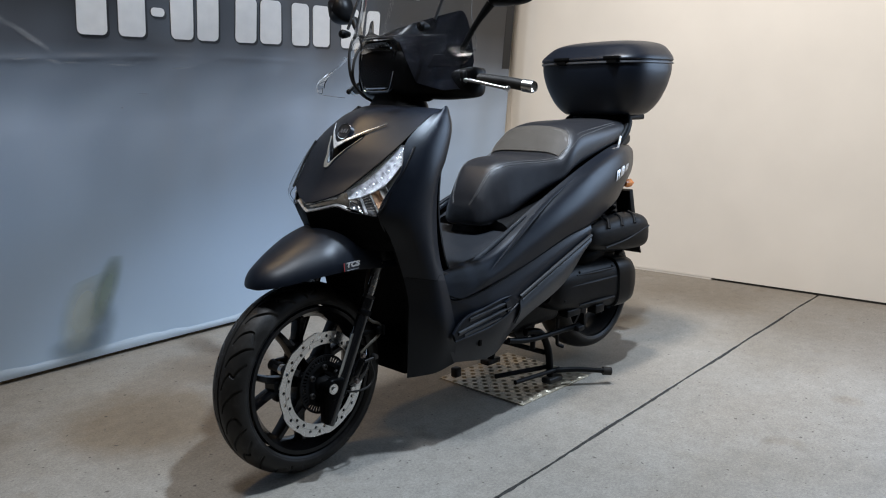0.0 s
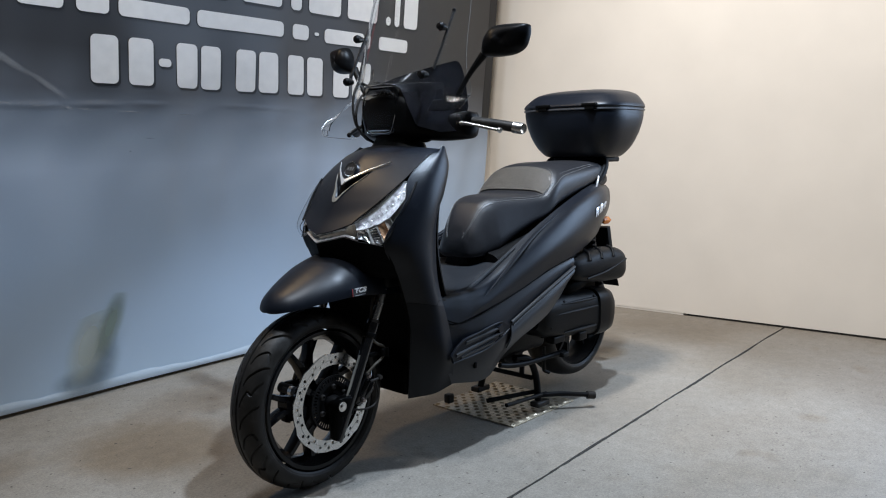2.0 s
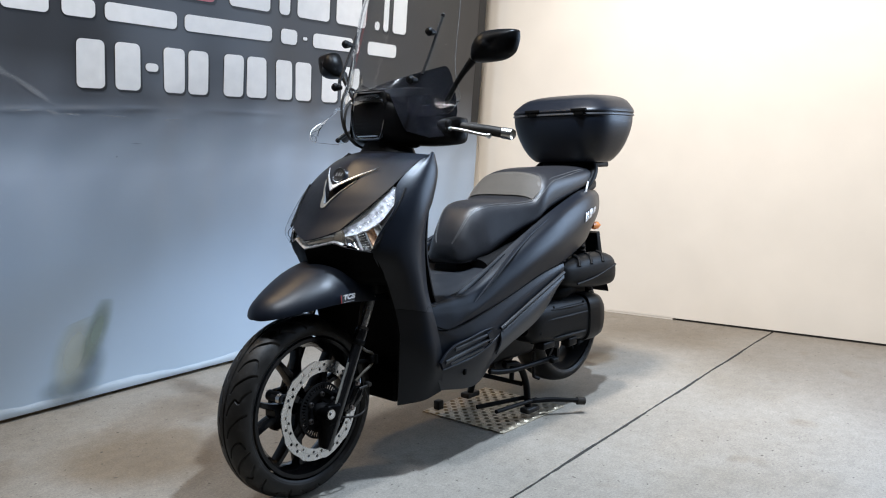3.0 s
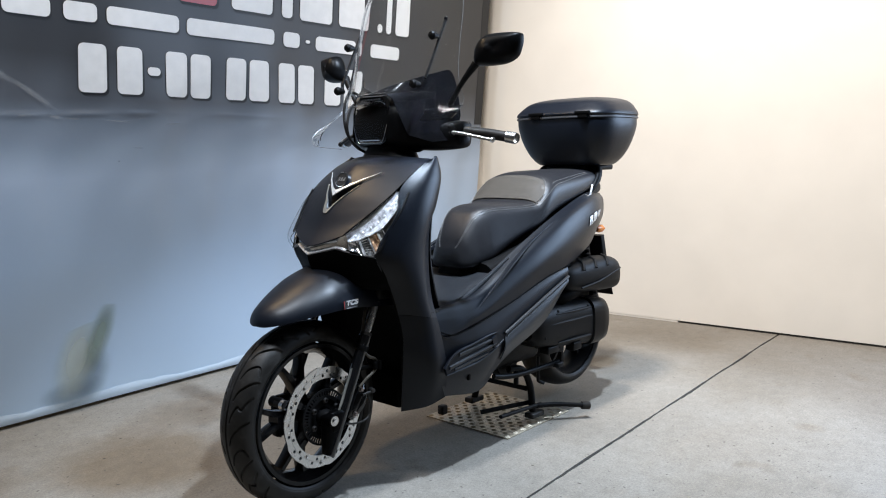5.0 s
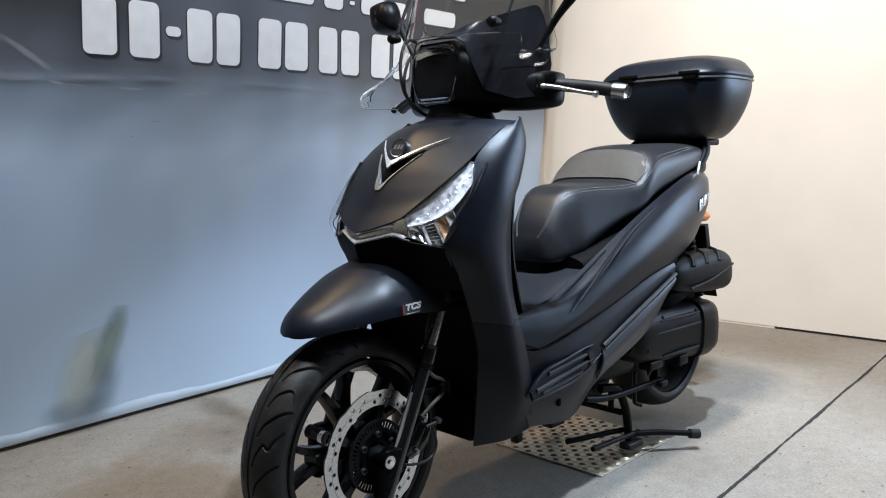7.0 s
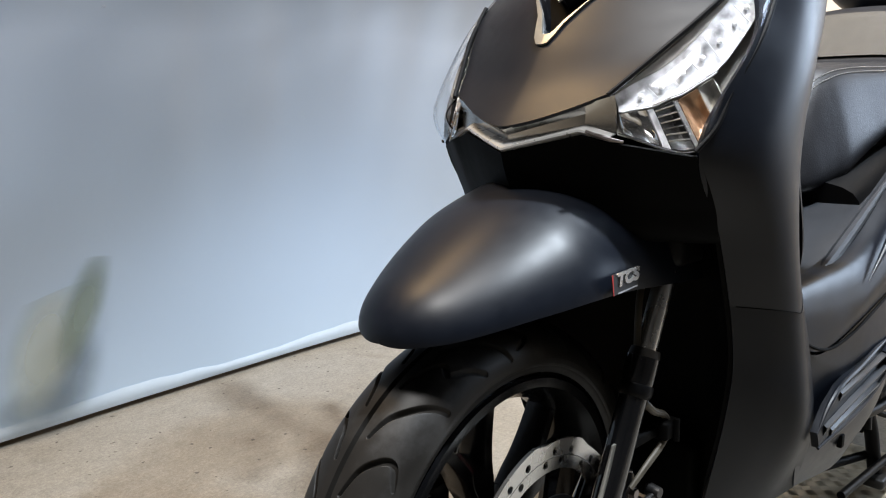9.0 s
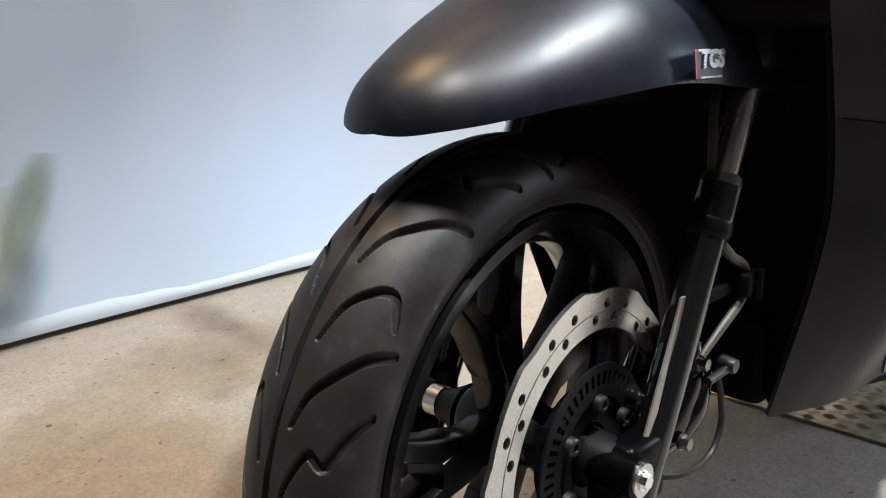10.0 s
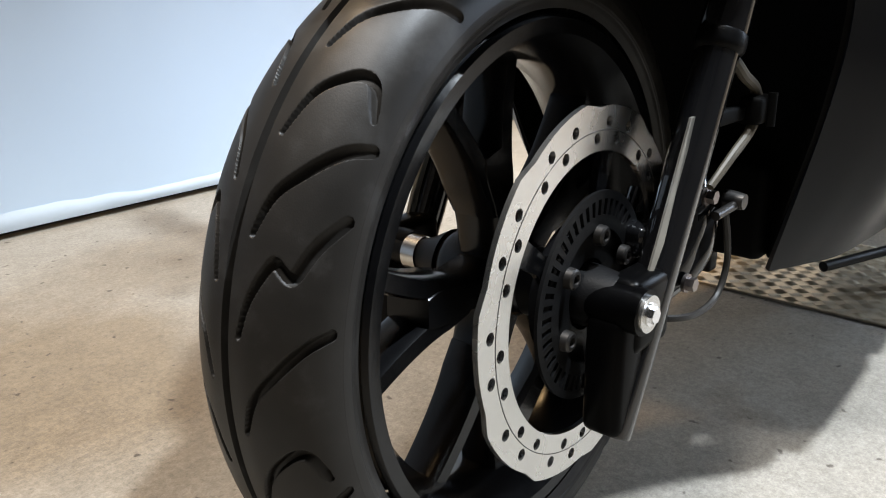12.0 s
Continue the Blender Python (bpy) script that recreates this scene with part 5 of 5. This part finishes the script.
part("stand_lever", tube([(1.02, -0.15, 0.055), (1.10, -0.205, 0.052), (1.165, -0.255, 0.044), (1.205, -0.285, 0.038)], [0.010, 0.010, 0.009, 0.012], 20, 10), PLASTIC, stand)
part("lever_tip", rod((1.188, -0.272, 0.040), (1.215, -0.290, 0.036), 0.016), RUBBER, stand)
part("stand_spring", tube([(1.10, -0.12, 0.235), (1.10, -0.12, 0.15), (1.103, -0.121, 0.132), (1.125, -0.13, 0.12)], 0.007, 16, 10), PLASTIC, stand)
part("stand_stop", rod((0.90, -0.16, 0.225), (0.89, -0.165, 0.175), 0.010), PLASTIC, stand)
side_stand = part("side_stand", joined([tube([(0.76, -0.16, 0.235), (0.82, -0.165, 0.222), (0.90, -0.175, 0.215), (1.04, -0.185, 0.215), (1.12, -0.205, 0.222)], [0.010, 0.011, 0.010, 0.010, 0.012], 24, 12), box(1.09, 1.13, -0.225, -0.19, 0.205, 0.225, 0.005)]), PLASTIC, scooter, "folded black side stand")
part("cross_tube", rod((0.80, -0.16, 0.07), (1.06, -0.16, 0.055), 0.008), PLASTIC, stand)
part("cross_tube", rod((0.82, -0.05, 0.06), (1.02, -0.13, 0.065), 0.009), PLASTIC, stand)
part("rubber_stop", box(0.802, 0.835, 0.135, 0.165, 0.010, 0.048, 0.006), RUBBER, stand)

# -- handlebar, lamp and mirrors --
bar = part("handlebar_cowl", grid([[(x, y, z) for x, y, z in r] for r in [[(cx + rx * math.copysign(abs(math.cos(a)) ** 0.72, math.cos(a)), yy, cz + rz * math.copysign(abs(math.sin(a)) ** 0.62, math.sin(a))) for a in np.linspace(0, 2 * math.pi, 32, endpoint=False)]
           for yy, cx, rx, cz, rz in spline(((-0.256, 0.511, 0.006, 1.116, 0.010), (-0.251, 0.510, 0.024, 1.116, 0.036), (-0.236, 0.505, 0.042, 1.115, 0.045), (-0.17, 0.474, 0.060, 1.116, 0.052), (-0.120, 0.442, 0.074, 1.132, 0.066), (-0.09, 0.425, 0.085, 1.146, 0.080), (0, 0.415, 0.085, 1.160, 0.092), (0.09, 0.425, 0.085, 1.150, 0.078), (0.16, 0.470, 0.068, 1.126, 0.060), (0.240, 0.507, 0.046, 1.124, 0.056), (0.256, 0.510, 0.026, 1.126, 0.044), (0.262, 0.511, 0.006, 1.126, 0.010)), 64)]], closed=True, caps=True), COWL, scooter, "semi-gloss black handlebar cowl")
LAMP = ((-0.040, 1.238), (-0.066, 1.205), (-0.070, 1.150), (-0.050, 1.098), (-0.030, 1.090), (0.054, 1.090), (0.074, 1.098), (0.092, 1.150), (0.088, 1.205), (0.062, 1.238))
lamp_body = part("headlamp", grid([[(x, y * k, 1.16 + (z - 1.16) * k) for y, z in LAMP] for x, k in ((0.42, 1.0), (0.35, 1.08), (0.338, 1.05), (0.336, 0.95), (0.37, 0.80), (0.375, 0.1))], closed=True, caps=True), GLOSS, bar, "gloss black faceted headlamp", 25)
part("lens", grid([[(x, y * k, 1.16 + (z - 1.16) * k) for y, z in LAMP] for x, k in ((0.338, 1.0), (0.326, 0.88), (0.320, 0.5), (0.318, 0.05))], closed=True), GLASS, bar, "clear headlamp lens").visible_shadow = False
def lamp_ring(a, b):
    return [(0.341, a), (0.350, (a + b) / 2), (0.364, b)]


bowl = LAMP[1:9]
part("lamp_bowl", grid([[(x, y * k, 1.16 + (z - 1.16) * k) for y, z in bowl] for x, k in lamp_ring(0.93, 0.60)], thick=0.002), TRIM, bar, "chrome reflector facets", 10)
part("lamp_brow", grid([[(x, y * k, z) for y in np.linspace(-0.058, 0.080, 9)] for x, z, k in ((0.358, 1.196, 0.9), (0.338, 1.204, 1.0), (0.332, 1.218, 1.0), (0.338, 1.234, 0.75))], thick=0.003), CHROME, bar, "chrome brow", 15)
part("lamp_rim", tube([(0.331, y * 0.97, 1.16 + (z - 1.16) * 0.97) for y, z in LAMP[2:]], 0.0013, 60, 6), CHROME, bar)
part("lamp_divider", box(0.345, 0.362, 0.008, 0.014, 1.118, 1.190, 0.001), COWL, bar)
part("lamp_reflector", lathe([(0.366, 0.010), (0.358, 0.026), (0.346, 0.034), (0.343, 0.038)], (0, 0.044, 1.155), "X", 32), GLOSS, bar)
part("lamp_reflector", lathe([(0.366, 0.010), (0.358, 0.026), (0.346, 0.034), (0.343, 0.038)], (0, -0.022, 1.155), "X", 32), GLOSS, bar)
part("lamp_base", grid([[(x, y, z) for y in np.linspace(-0.042, 0.064, 7)] for x, z in ((0.340, 1.118), (0.345, 1.104), (0.334, 1.100))], thick=0.003), CHROME, bar)
for sgn in (-1, 1):
    grip = part("grip", tube([(0.505, sgn * 0.235, 1.128), (0.538, sgn * 0.330, 1.114), (0.556, sgn * 0.382, 1.104)], 0.0165, 24, 16), RUBBER, scooter, "black ribbed rubber grip")
    part("bar_end", tube([(0.556, sgn * 0.380, 1.1045), (0.566, sgn * 0.408, 1.099), (0.5668, sgn * 0.411, 1.0985)], [0.0185, 0.0185, 0.0150], 8, 20), STEEL, grip, "polished bar end")
    part("brake_lever", tube([(0.462, sgn * 0.225, 1.122), (0.472, sgn * 0.27, 1.116), (0.494, sgn * 0.33, 1.102), (0.506, sgn * 0.362, 1.095)], [0.008, 0.006, 0.0052, 0.0052], 24, 12), STEEL if sgn < 0 else PLASTIC, scooter, "brake lever")
    part("lever_ball", lathe([(-0.008, 0.001), (-0.005, 0.0075), (0, 0.0095), (0.005, 0.0075), (0.008, 0.001)], (0.506, sgn * 0.364, 1.0945), "Y", 16), SILVER if sgn < 0 else PLASTIC, scooter)
    part("switch_block", box(0.478, 0.548, sgn * 0.195, sgn * 0.250, 1.10, 1.158, 0.012), PLASTIC, scooter)
    part("lever_mount", box(0.455, 0.500, sgn * 0.205, sgn * 0.240, 1.105, 1.150, 0.010), PLASTIC, scooter)
    mirror = part("mirror_stem", tube([(0.485, sgn * 0.190, 1.150), (0.478, sgn * 0.205, 1.195), (0.480, sgn * 0.262, 1.275), (0.495, sgn * 0.310, 1.335)], [0.013, 0.010, 0.009, 0.014], 24, 12), PLASTIC, scooter, "black mirror stem")
    head = []
    for x, k in ((0.462, 0.15), (0.466, 0.50), (0.476, 0.80), (0.494, 0.97), (0.515, 1.0), (0.522, 0.96)):
        head.append([(x + 0.10 * p[0], sgn * (0.386 + p[0] * k * (1.0 if sgn < 0 else 0.76)), 1.372 + p[1] * k) for p in ((-0.080, -0.028), (-0.066, -0.046), (0.02, -0.047), (0.066, -0.030), (0.082, 0.0), (0.086, 0.028), (0.074, 0.043), (0.0, 0.048), (-0.042, 0.042), (-0.072, 0.010))])
    skin = [[Vector(p) for p in r[:-1]] for r in surface([r + [r[0]] for r in head], 24, 41)]
    part("mirror_head", grid(skin, closed=True, caps=True), COWL, mirror, "black rounded mirror housing", 50)

# -- windscreen --
WIND = ((1.070, 0.240, 0.275, 0.200), (1.076, 0.242, 0.290, 0.250), (1.090, 0.246, 0.310, 0.283), (1.12, 0.255, 0.335, 0.298), (1.17, 0.268, 0.420, 0.292), (1.22, 0.283, 0.470, 0.277), (1.27, 0.302, 0.478, 0.258), (1.33, 0.325, 0.482, 0.246), (1.44, 0.365, 0.502, 0.242), (1.55, 0.405, 0.525, 0.236), (1.60, 0.425, 0.530, 0.210), (1.63, 0.440, 0.520, 0.160))
wind_rows = []
for z, xc, xe, w in spline(WIND, 50):
    wind_rows.append([(xc + (xe - xc) * abs(s) ** 2, s * w, z + (0.012 * abs(s) if z < 1.2 else 0)) for s in np.linspace(-1, 1, 31)])
flat = grid(wind_rows)
bmesh.ops.delete(flat, geom=[q for q in flat.faces if q.calc_center_median().z < 1.255 and (abs(q.calc_center_median().y) < 0.222 or (q.calc_center_median().y < 0 and q.calc_center_median().z < 1.16))], context="FACES")
bmesh.ops.recalc_face_normals(flat, faces=flat.faces[:])
bmesh.ops.solidify(flat, geom=flat.faces[:], thickness=0.003)
wind = part("windscreen", flat, SCREEN, scooter, "tall clear acrylic windscreen with black bolts", 60)
wind.visible_shadow = False
cut = []
for t in np.linspace(0, 1, 24):
    row = []
    for u in np.linspace(-1, 1, 81):
        b = abs(u)
        low, high = float(np.interp(b, (0, 0.30, 0.38, 0.44, 0.56, 0.80, 1.0), (1.246, 1.246, 1.232, 1.190, 1.115, 1.092, 1.098))), 1.256 + 0.080 * b ** 1.1 - 0.16 * (max(0.0, b - 0.84) / 0.16) ** 2.5
        z = low + (high - low) * t
        row.append((0.338 - 0.036 * (1 - t) + (0.175 + 0.01 * (1 - t)) * b ** 1.6 + 0.10 * (z - 1.25), u * (0.238 - 0.004 * t), z))
    cut.append(row)
# Thin grey tubes paint in the highlight along the screen's edges.
for side in (0, -1):
    part("screen_edge_glint", tube([tuple(Vector(r[side])) for r in wind_rows[18::4]], 0.0008, 60, 6), EDGE, wind)
part("screen_edge_glint", tube([tuple(r[-1]) for r in wind_rows[20::-2]] + [tuple(q) for q in wind_rows[0][-3:-13:-3]], 0.0010, 60, 6), EDGE, wind)
part("smoked_fairing", grid(cut, thick=0.004), SMOKE, scooter, "smoked black fairing behind the windscreen", 60)
for sgn in (-1, 1):
    part("screen_rod", tube([(0.378, sgn * 0.198, 1.290), (0.425, sgn * 0.200, 1.38), (0.476, sgn * 0.200, 1.478)], 0.0048, 12, 8), PLASTIC, scooter, "black windscreen support rod")
    part("screen_rod", tube([(0.40, sgn * 0.13, 1.205), (0.49, sgn * 0.19, 1.212)], 0.005, 6, 8), PLASTIC, scooter)
    part("rod_end", lathe([(-0.008, 0.001), (-0.006, 0.006), (0.004, 0.007), (0.008, 0.001)], (0.478, sgn * 0.200, 1.482), "Z", 12), PLASTIC, scooter)
    for at in ((0.415, sgn * 0.200, 1.425), (0.345, sgn * 0.180, 1.272)):
        part("screen_bolt", lathe([(-0.014, 0.002), (-0.012, 0.010), (-0.004, 0.0145), (0.006, 0.013), (0.024, 0.008), (0.026, 0.001)], at, "X", 18), PLASTIC, wind)
part("cable", tube([(0.43, 0.13, 1.24), (0.36, 0.135, 1.265), (0.325, 0.13, 1.20), (0.325, 0.115, 1.12), (0.36, 0.09, 1.07)], 0.0045, 30, 8), RUBBER, scooter, "black control cable")
part("cable", tube([(0.45, 0.15, 1.20), (0.385, 0.15, 1.225), (0.345, 0.14, 1.15), (0.355, 0.12, 1.09), (0.40, 0.08, 1.05)], 0.0045, 30, 8), RUBBER, scooter, "black control cable")
part("cable", tube([(0.46, -0.17, 1.11), (0.42, -0.13, 1.065), (0.40, -0.08, 1.075), (0.41, -0.04, 1.05)], 0.0045, 24, 8), RUBBER, scooter, "black control cable")

# ---- things round the scooter ----
plate = tagged(part("tread_plate", box(0, 0.42, 0, 0.415, 0.0005, 0.005, 0.001), PLATE, None, "worn aluminium tread plate lying under the stand", 0), category="metal plate")
bm = bmesh.new()
for i in range(16):
    for j in range(15):
        c, s = (0.7071, 0.7071) if (i + j) % 2 else (0.7071, -0.7071)
        at = Vector((0.014 + 0.0261 * i, 0.014 + 0.0276 * j, 0.005))
        for k in (-0.0082, -0.0041, 0, 0.0041, 0.0082):
            v = []
            for u, w, h in ((-0.0125, 0, 0), (0, 0.0017, 0), (0.0125, 0, 0), (0, -0.0017, 0), (0, 0, 0.0018)):
                w += k
                v.append(bm.verts.new(at + Vector((u * c - w * s, u * s + w * c, h))))
            for q in range(4):
                bm.faces.new((v[q], v[(q + 1) % 4], v[4]))
plate.matrix_world = pose(0.797, -0.204, 0, 0, 0, -3.2)
tagged(part("tread_pattern", bm, PLATE, plate, "", 0), kind="stuff")

# banner: a hanging sheet with shallow folds
BX0, BX1, BZ = -3.9, 2.845, 3.1


def banner_y(x, z):
    fold = 0.010 * math.sin(9.0 * x + 1.5 * z) * math.exp(-((z - 1.0) / 0.8) ** 2) + 0.007 * math.sin(23 * x - 4 * z) * math.exp(-((z - 0.95) / 0.4) ** 2)
    crease = 0.0045 * (0.25 + 0.75 / (1 + math.exp(9 * (x - 0.35)))) * math.exp(-((z - 1.235 - 0.02 * math.sin(2.3 * x)) / 0.013) ** 2) * max(0.0, noise.noise((x * 7.0, 0.3, 0)) + noise.noise((x * 2.1, 5.3, 0)) + 0.15)
    drape = 0.012 * math.sin(14 * x + 3 * z + 2 * noise.noise((x, z, 1.7))) * math.exp(-((z - 0.95) / 0.25) ** 2) * (0.5 + noise.noise((x * 1.5, 4.1, 0)))
    tug = 0.010 * math.sin(5 * x + 7 * z) * noise.noise((x * 1.2, z * 1.2, 3.0)) * math.exp(-((z - 1.45) / 0.35) ** 2)
    wrinkle = 0.0050 * noise.noise((x * 2.2 + z * 1.5, z * 8.0 - x * 3.0, 2.2)) * math.exp(-((z - 1.16) / 0.28) ** 2) + 0.0028 * noise.noise((x * 5.0, z * 1.3, 7.7)) * math.exp(-((z - 0.75) / 0.4) ** 2)
    return 1.487 - 0.094 * z + wrinkle + tug + 0.7 * fold - crease + 0.6 * drape + 0.006 * math.sin(3.1 * x) * math.exp(-z * 2)


rows = [[(x, banner_y(x, z), z) for x in np.linspace(BX0, BX1, 420)] for z in list(np.linspace(0.002, 0.06, 6)) + list(np.linspace(0.08, 1.19, 70)) + list(np.linspace(1.20, 1.27, 26)) + list(np.linspace(1.29, BZ, 40))]
banner = tagged(part("banner", grid(rows, thick=0.003), BANNER, None, "large printed vinyl banner, black above, pale blue below, wrinkled", 80), category="banner")
banner.matrix_world = pose(0, 0, 0.016)
hem = []
for x in np.linspace(BX0, BX1, 320):
    top = 0.040 + 0.016 * noise.noise((x * 2.3, 0.7, 0)) + 0.006 * noise.noise((x * 11.0, 2.7, 0))
    hem.append([(x, banner_y(x, z) - 0.0035 - 0.004 * math.sin(math.pi * min(1.0, (z - 0.001) / top)), z) for z in np.linspace(0.001, top, 6)])
part("hem", grid(hem, thick=0.001), HEM, banner, "pale turned hem along the foot", 80)
part("banner_border", grid([[(x, banner_y(x, z) - 0.0035, z) for x in (BX1 - 0.075, BX1 - 0.04, BX1 - 0.001)] for z in np.linspace(1.25, BZ, 40)], thick=0.001), BLACKPRINT, banner, "", 0)


def print_bar(name, x0, x1, z0, z1, mat, lift, slant=0.0, r=0.022):
    r = min(r, (x1 - x0) * 0.48, (z1 - z0) * 0.48)
    ends = [r * (1 - math.cos(a)) for a in np.linspace(0, math.pi / 2, 5)]
    xs = [x0 + d for d in ends] + list(np.linspace(x0 + r, x1 - r, max(3, int((x1 - x0) / 0.03)))[1:-1]) + [x1 - d for d in ends[::-1]]
    rows = []
    for x in xs:
        d = min(x - x0, x1 - x, r)
        inset = r - math.sqrt(max(0.0, r * r - (r - d) ** 2))
        rows.append([(x, banner_y(x, z) - lift, z) for z in np.linspace(z0 + inset * 0.999, z1 - inset * 0.999, 5)])
    return part(name, grid(rows, thick=0.0012), mat, banner, "", 0)


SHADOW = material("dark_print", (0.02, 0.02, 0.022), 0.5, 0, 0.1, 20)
for x, w in ((0.045, 0.115), (0.205, 0.115), (0.345, 0.062), (0.435, 0.110), (0.565, 0.105), (0.755, 0.11), (0.885, 0.115), (1.065, 0.11), (1.20, 0.11), (1.39, 0.11), (1.525, 0.11)):
    z0, z1 = (1.41, 1.445) if w < 0.07 else (1.325, 1.520)
    print_bar("letter_bar", x, x + w, z0, z1, WHITE, 0.0060)
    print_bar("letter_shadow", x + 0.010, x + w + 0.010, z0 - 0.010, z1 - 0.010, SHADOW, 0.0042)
for x0, x1 in ((-0.24, -0.06), (-0.01, 0.125), (0.165, 0.505), (0.545, 1.035), (1.095, 1.205), (1.245, 1.275), (1.315, 1.60), (1.70, 1.965)):
    hi, lo = (1.648, 1.632) if x1 - x0 < 0.05 else (1.675, 1.602)
    print_bar("letter_bar", x0, x1, lo, hi, WHITE, 0.0060)
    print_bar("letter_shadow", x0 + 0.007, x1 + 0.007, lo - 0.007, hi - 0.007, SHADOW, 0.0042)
for x0, x1, z1 in ((0.50, 0.70, 2.02), (0.78, 1.02, 2.02), (1.08, 1.15, 2.02), (1.20, 1.42, 2.02), (1.47, 1.66, 2.02), (1.755, 1.80, 1.79), (1.835, 1.88, 1.95), (1.92, 2.04, 1.98)):
    print_bar("letter_bar", x0, x1, 1.742, z1, WHITE if x0 > 0.7 else RED, 0.0060)
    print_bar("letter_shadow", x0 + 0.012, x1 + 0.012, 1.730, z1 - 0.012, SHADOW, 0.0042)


def soft_spot(name, colour, alpha):
    """A printed leaf shape whose edge fades into the banner."""
    m = bpy.data.materials.new(name)
    m.use_nodes = True
    n, link = m.node_tree.nodes, m.node_tree.links.new
    b = n["Principled BSDF"]
    co, grad, ramp = n.new("ShaderNodeTexCoord"), n.new("ShaderNodeTexGradient"), n.new("ShaderNodeValToRGB")
    grad.gradient_type = "SPHERICAL"
    link(co.outputs["Object"], grad.inputs[0])
    ramp.color_ramp.elements[0].color, ramp.color_ramp.elements[1].color = (0, 0, 0, 1), (alpha, alpha, alpha, 1)
    ramp.color_ramp.elements[1].position = 0.75
    ramp.color_ramp.interpolation = "EASE"
    link(grad.outputs[0], ramp.inputs[0])
    link(ramp.outputs[0], b.inputs["Alpha"])
    b.inputs["Base Color"].default_value, b.inputs["Roughness"].default_value = (*colour, 1), 0.45
    return m


LEAF, LEAFDARK, PALE = soft_spot("printed_leaf", (0.17, 0.22, 0.17), 0.62), soft_spot("printed_dark_leaf", (0.12, 0.16, 0.19), 0.5), soft_spot("printed_pale_leaf", (0.50, 0.52, 0.42), 0.45)
for x, z, w, h, tilt, m in ((0.105, 0.30, 0.06, 0.19, 26, LEAF), (0.05, 0.15, 0.11, 0.14, 30, LEAFDARK), (0.0, 0.22, 0.10, 0.22, 24, PALE), (-0.02, 0.07, 0.16, 0.07, 0, LEAFDARK)):
    bm = bmesh.new()
    bm.faces.new([bm.verts.new((math.cos(a), 0, math.sin(a))) for a in np.linspace(0, 2 * math.pi, 32, endpoint=False)])
    leaf = part("printed_leaf", bm, m, banner, "blurred green leaf printed on the banner", 0)
    leaf.matrix_basis = Matrix.Translation((x, banner_y(x, z) - 0.022, z)) @ Matrix.Rotation(radians(-3.5), 4, "X") @ Matrix.Rotation(radians(tilt), 4, "Y") @ Matrix.Diagonal((w, 1, h, 1))


# scuffs along the fold of the banner
SCUFF = soft_spot("white_scuff", (0.45, 0.47, 0.49), 0.26)
for x, z, w, h, tilt in ((-0.31, 1.232, 0.060, 0.006, 4), (-0.17, 1.226, 0.045, 0.005, -6), (-0.05, 1.222, 0.035, 0.009, 12), (0.02, 1.218, 0.05, 0.005, 3), (0.20, 1.213, 0.07, 0.004, 2), (0.47, 1.206, 0.05, 0.004, -3), (0.208, 1.044, 0.007, 0.005, 0), (-0.30, 1.40, 0.14, 0.020, 32), (-0.14, 1.31, 0.12, 0.016, 34), (0.30, 1.100, 0.03, 0.003, 2)):
    bm = bmesh.new()
    bm.faces.new([bm.verts.new((math.cos(a), 0, math.sin(a))) for a in np.linspace(0, 2 * math.pi, 20, endpoint=False)])
    mark = part("scuff", bm, SCUFF, banner, "", 0)
    mark.matrix_basis = Matrix.Translation((x, banner_y(x, z) - 0.010, z)) @ Matrix.Rotation(radians(tilt), 4, "Y") @ Matrix.Diagonal((w, 1, h, 1))
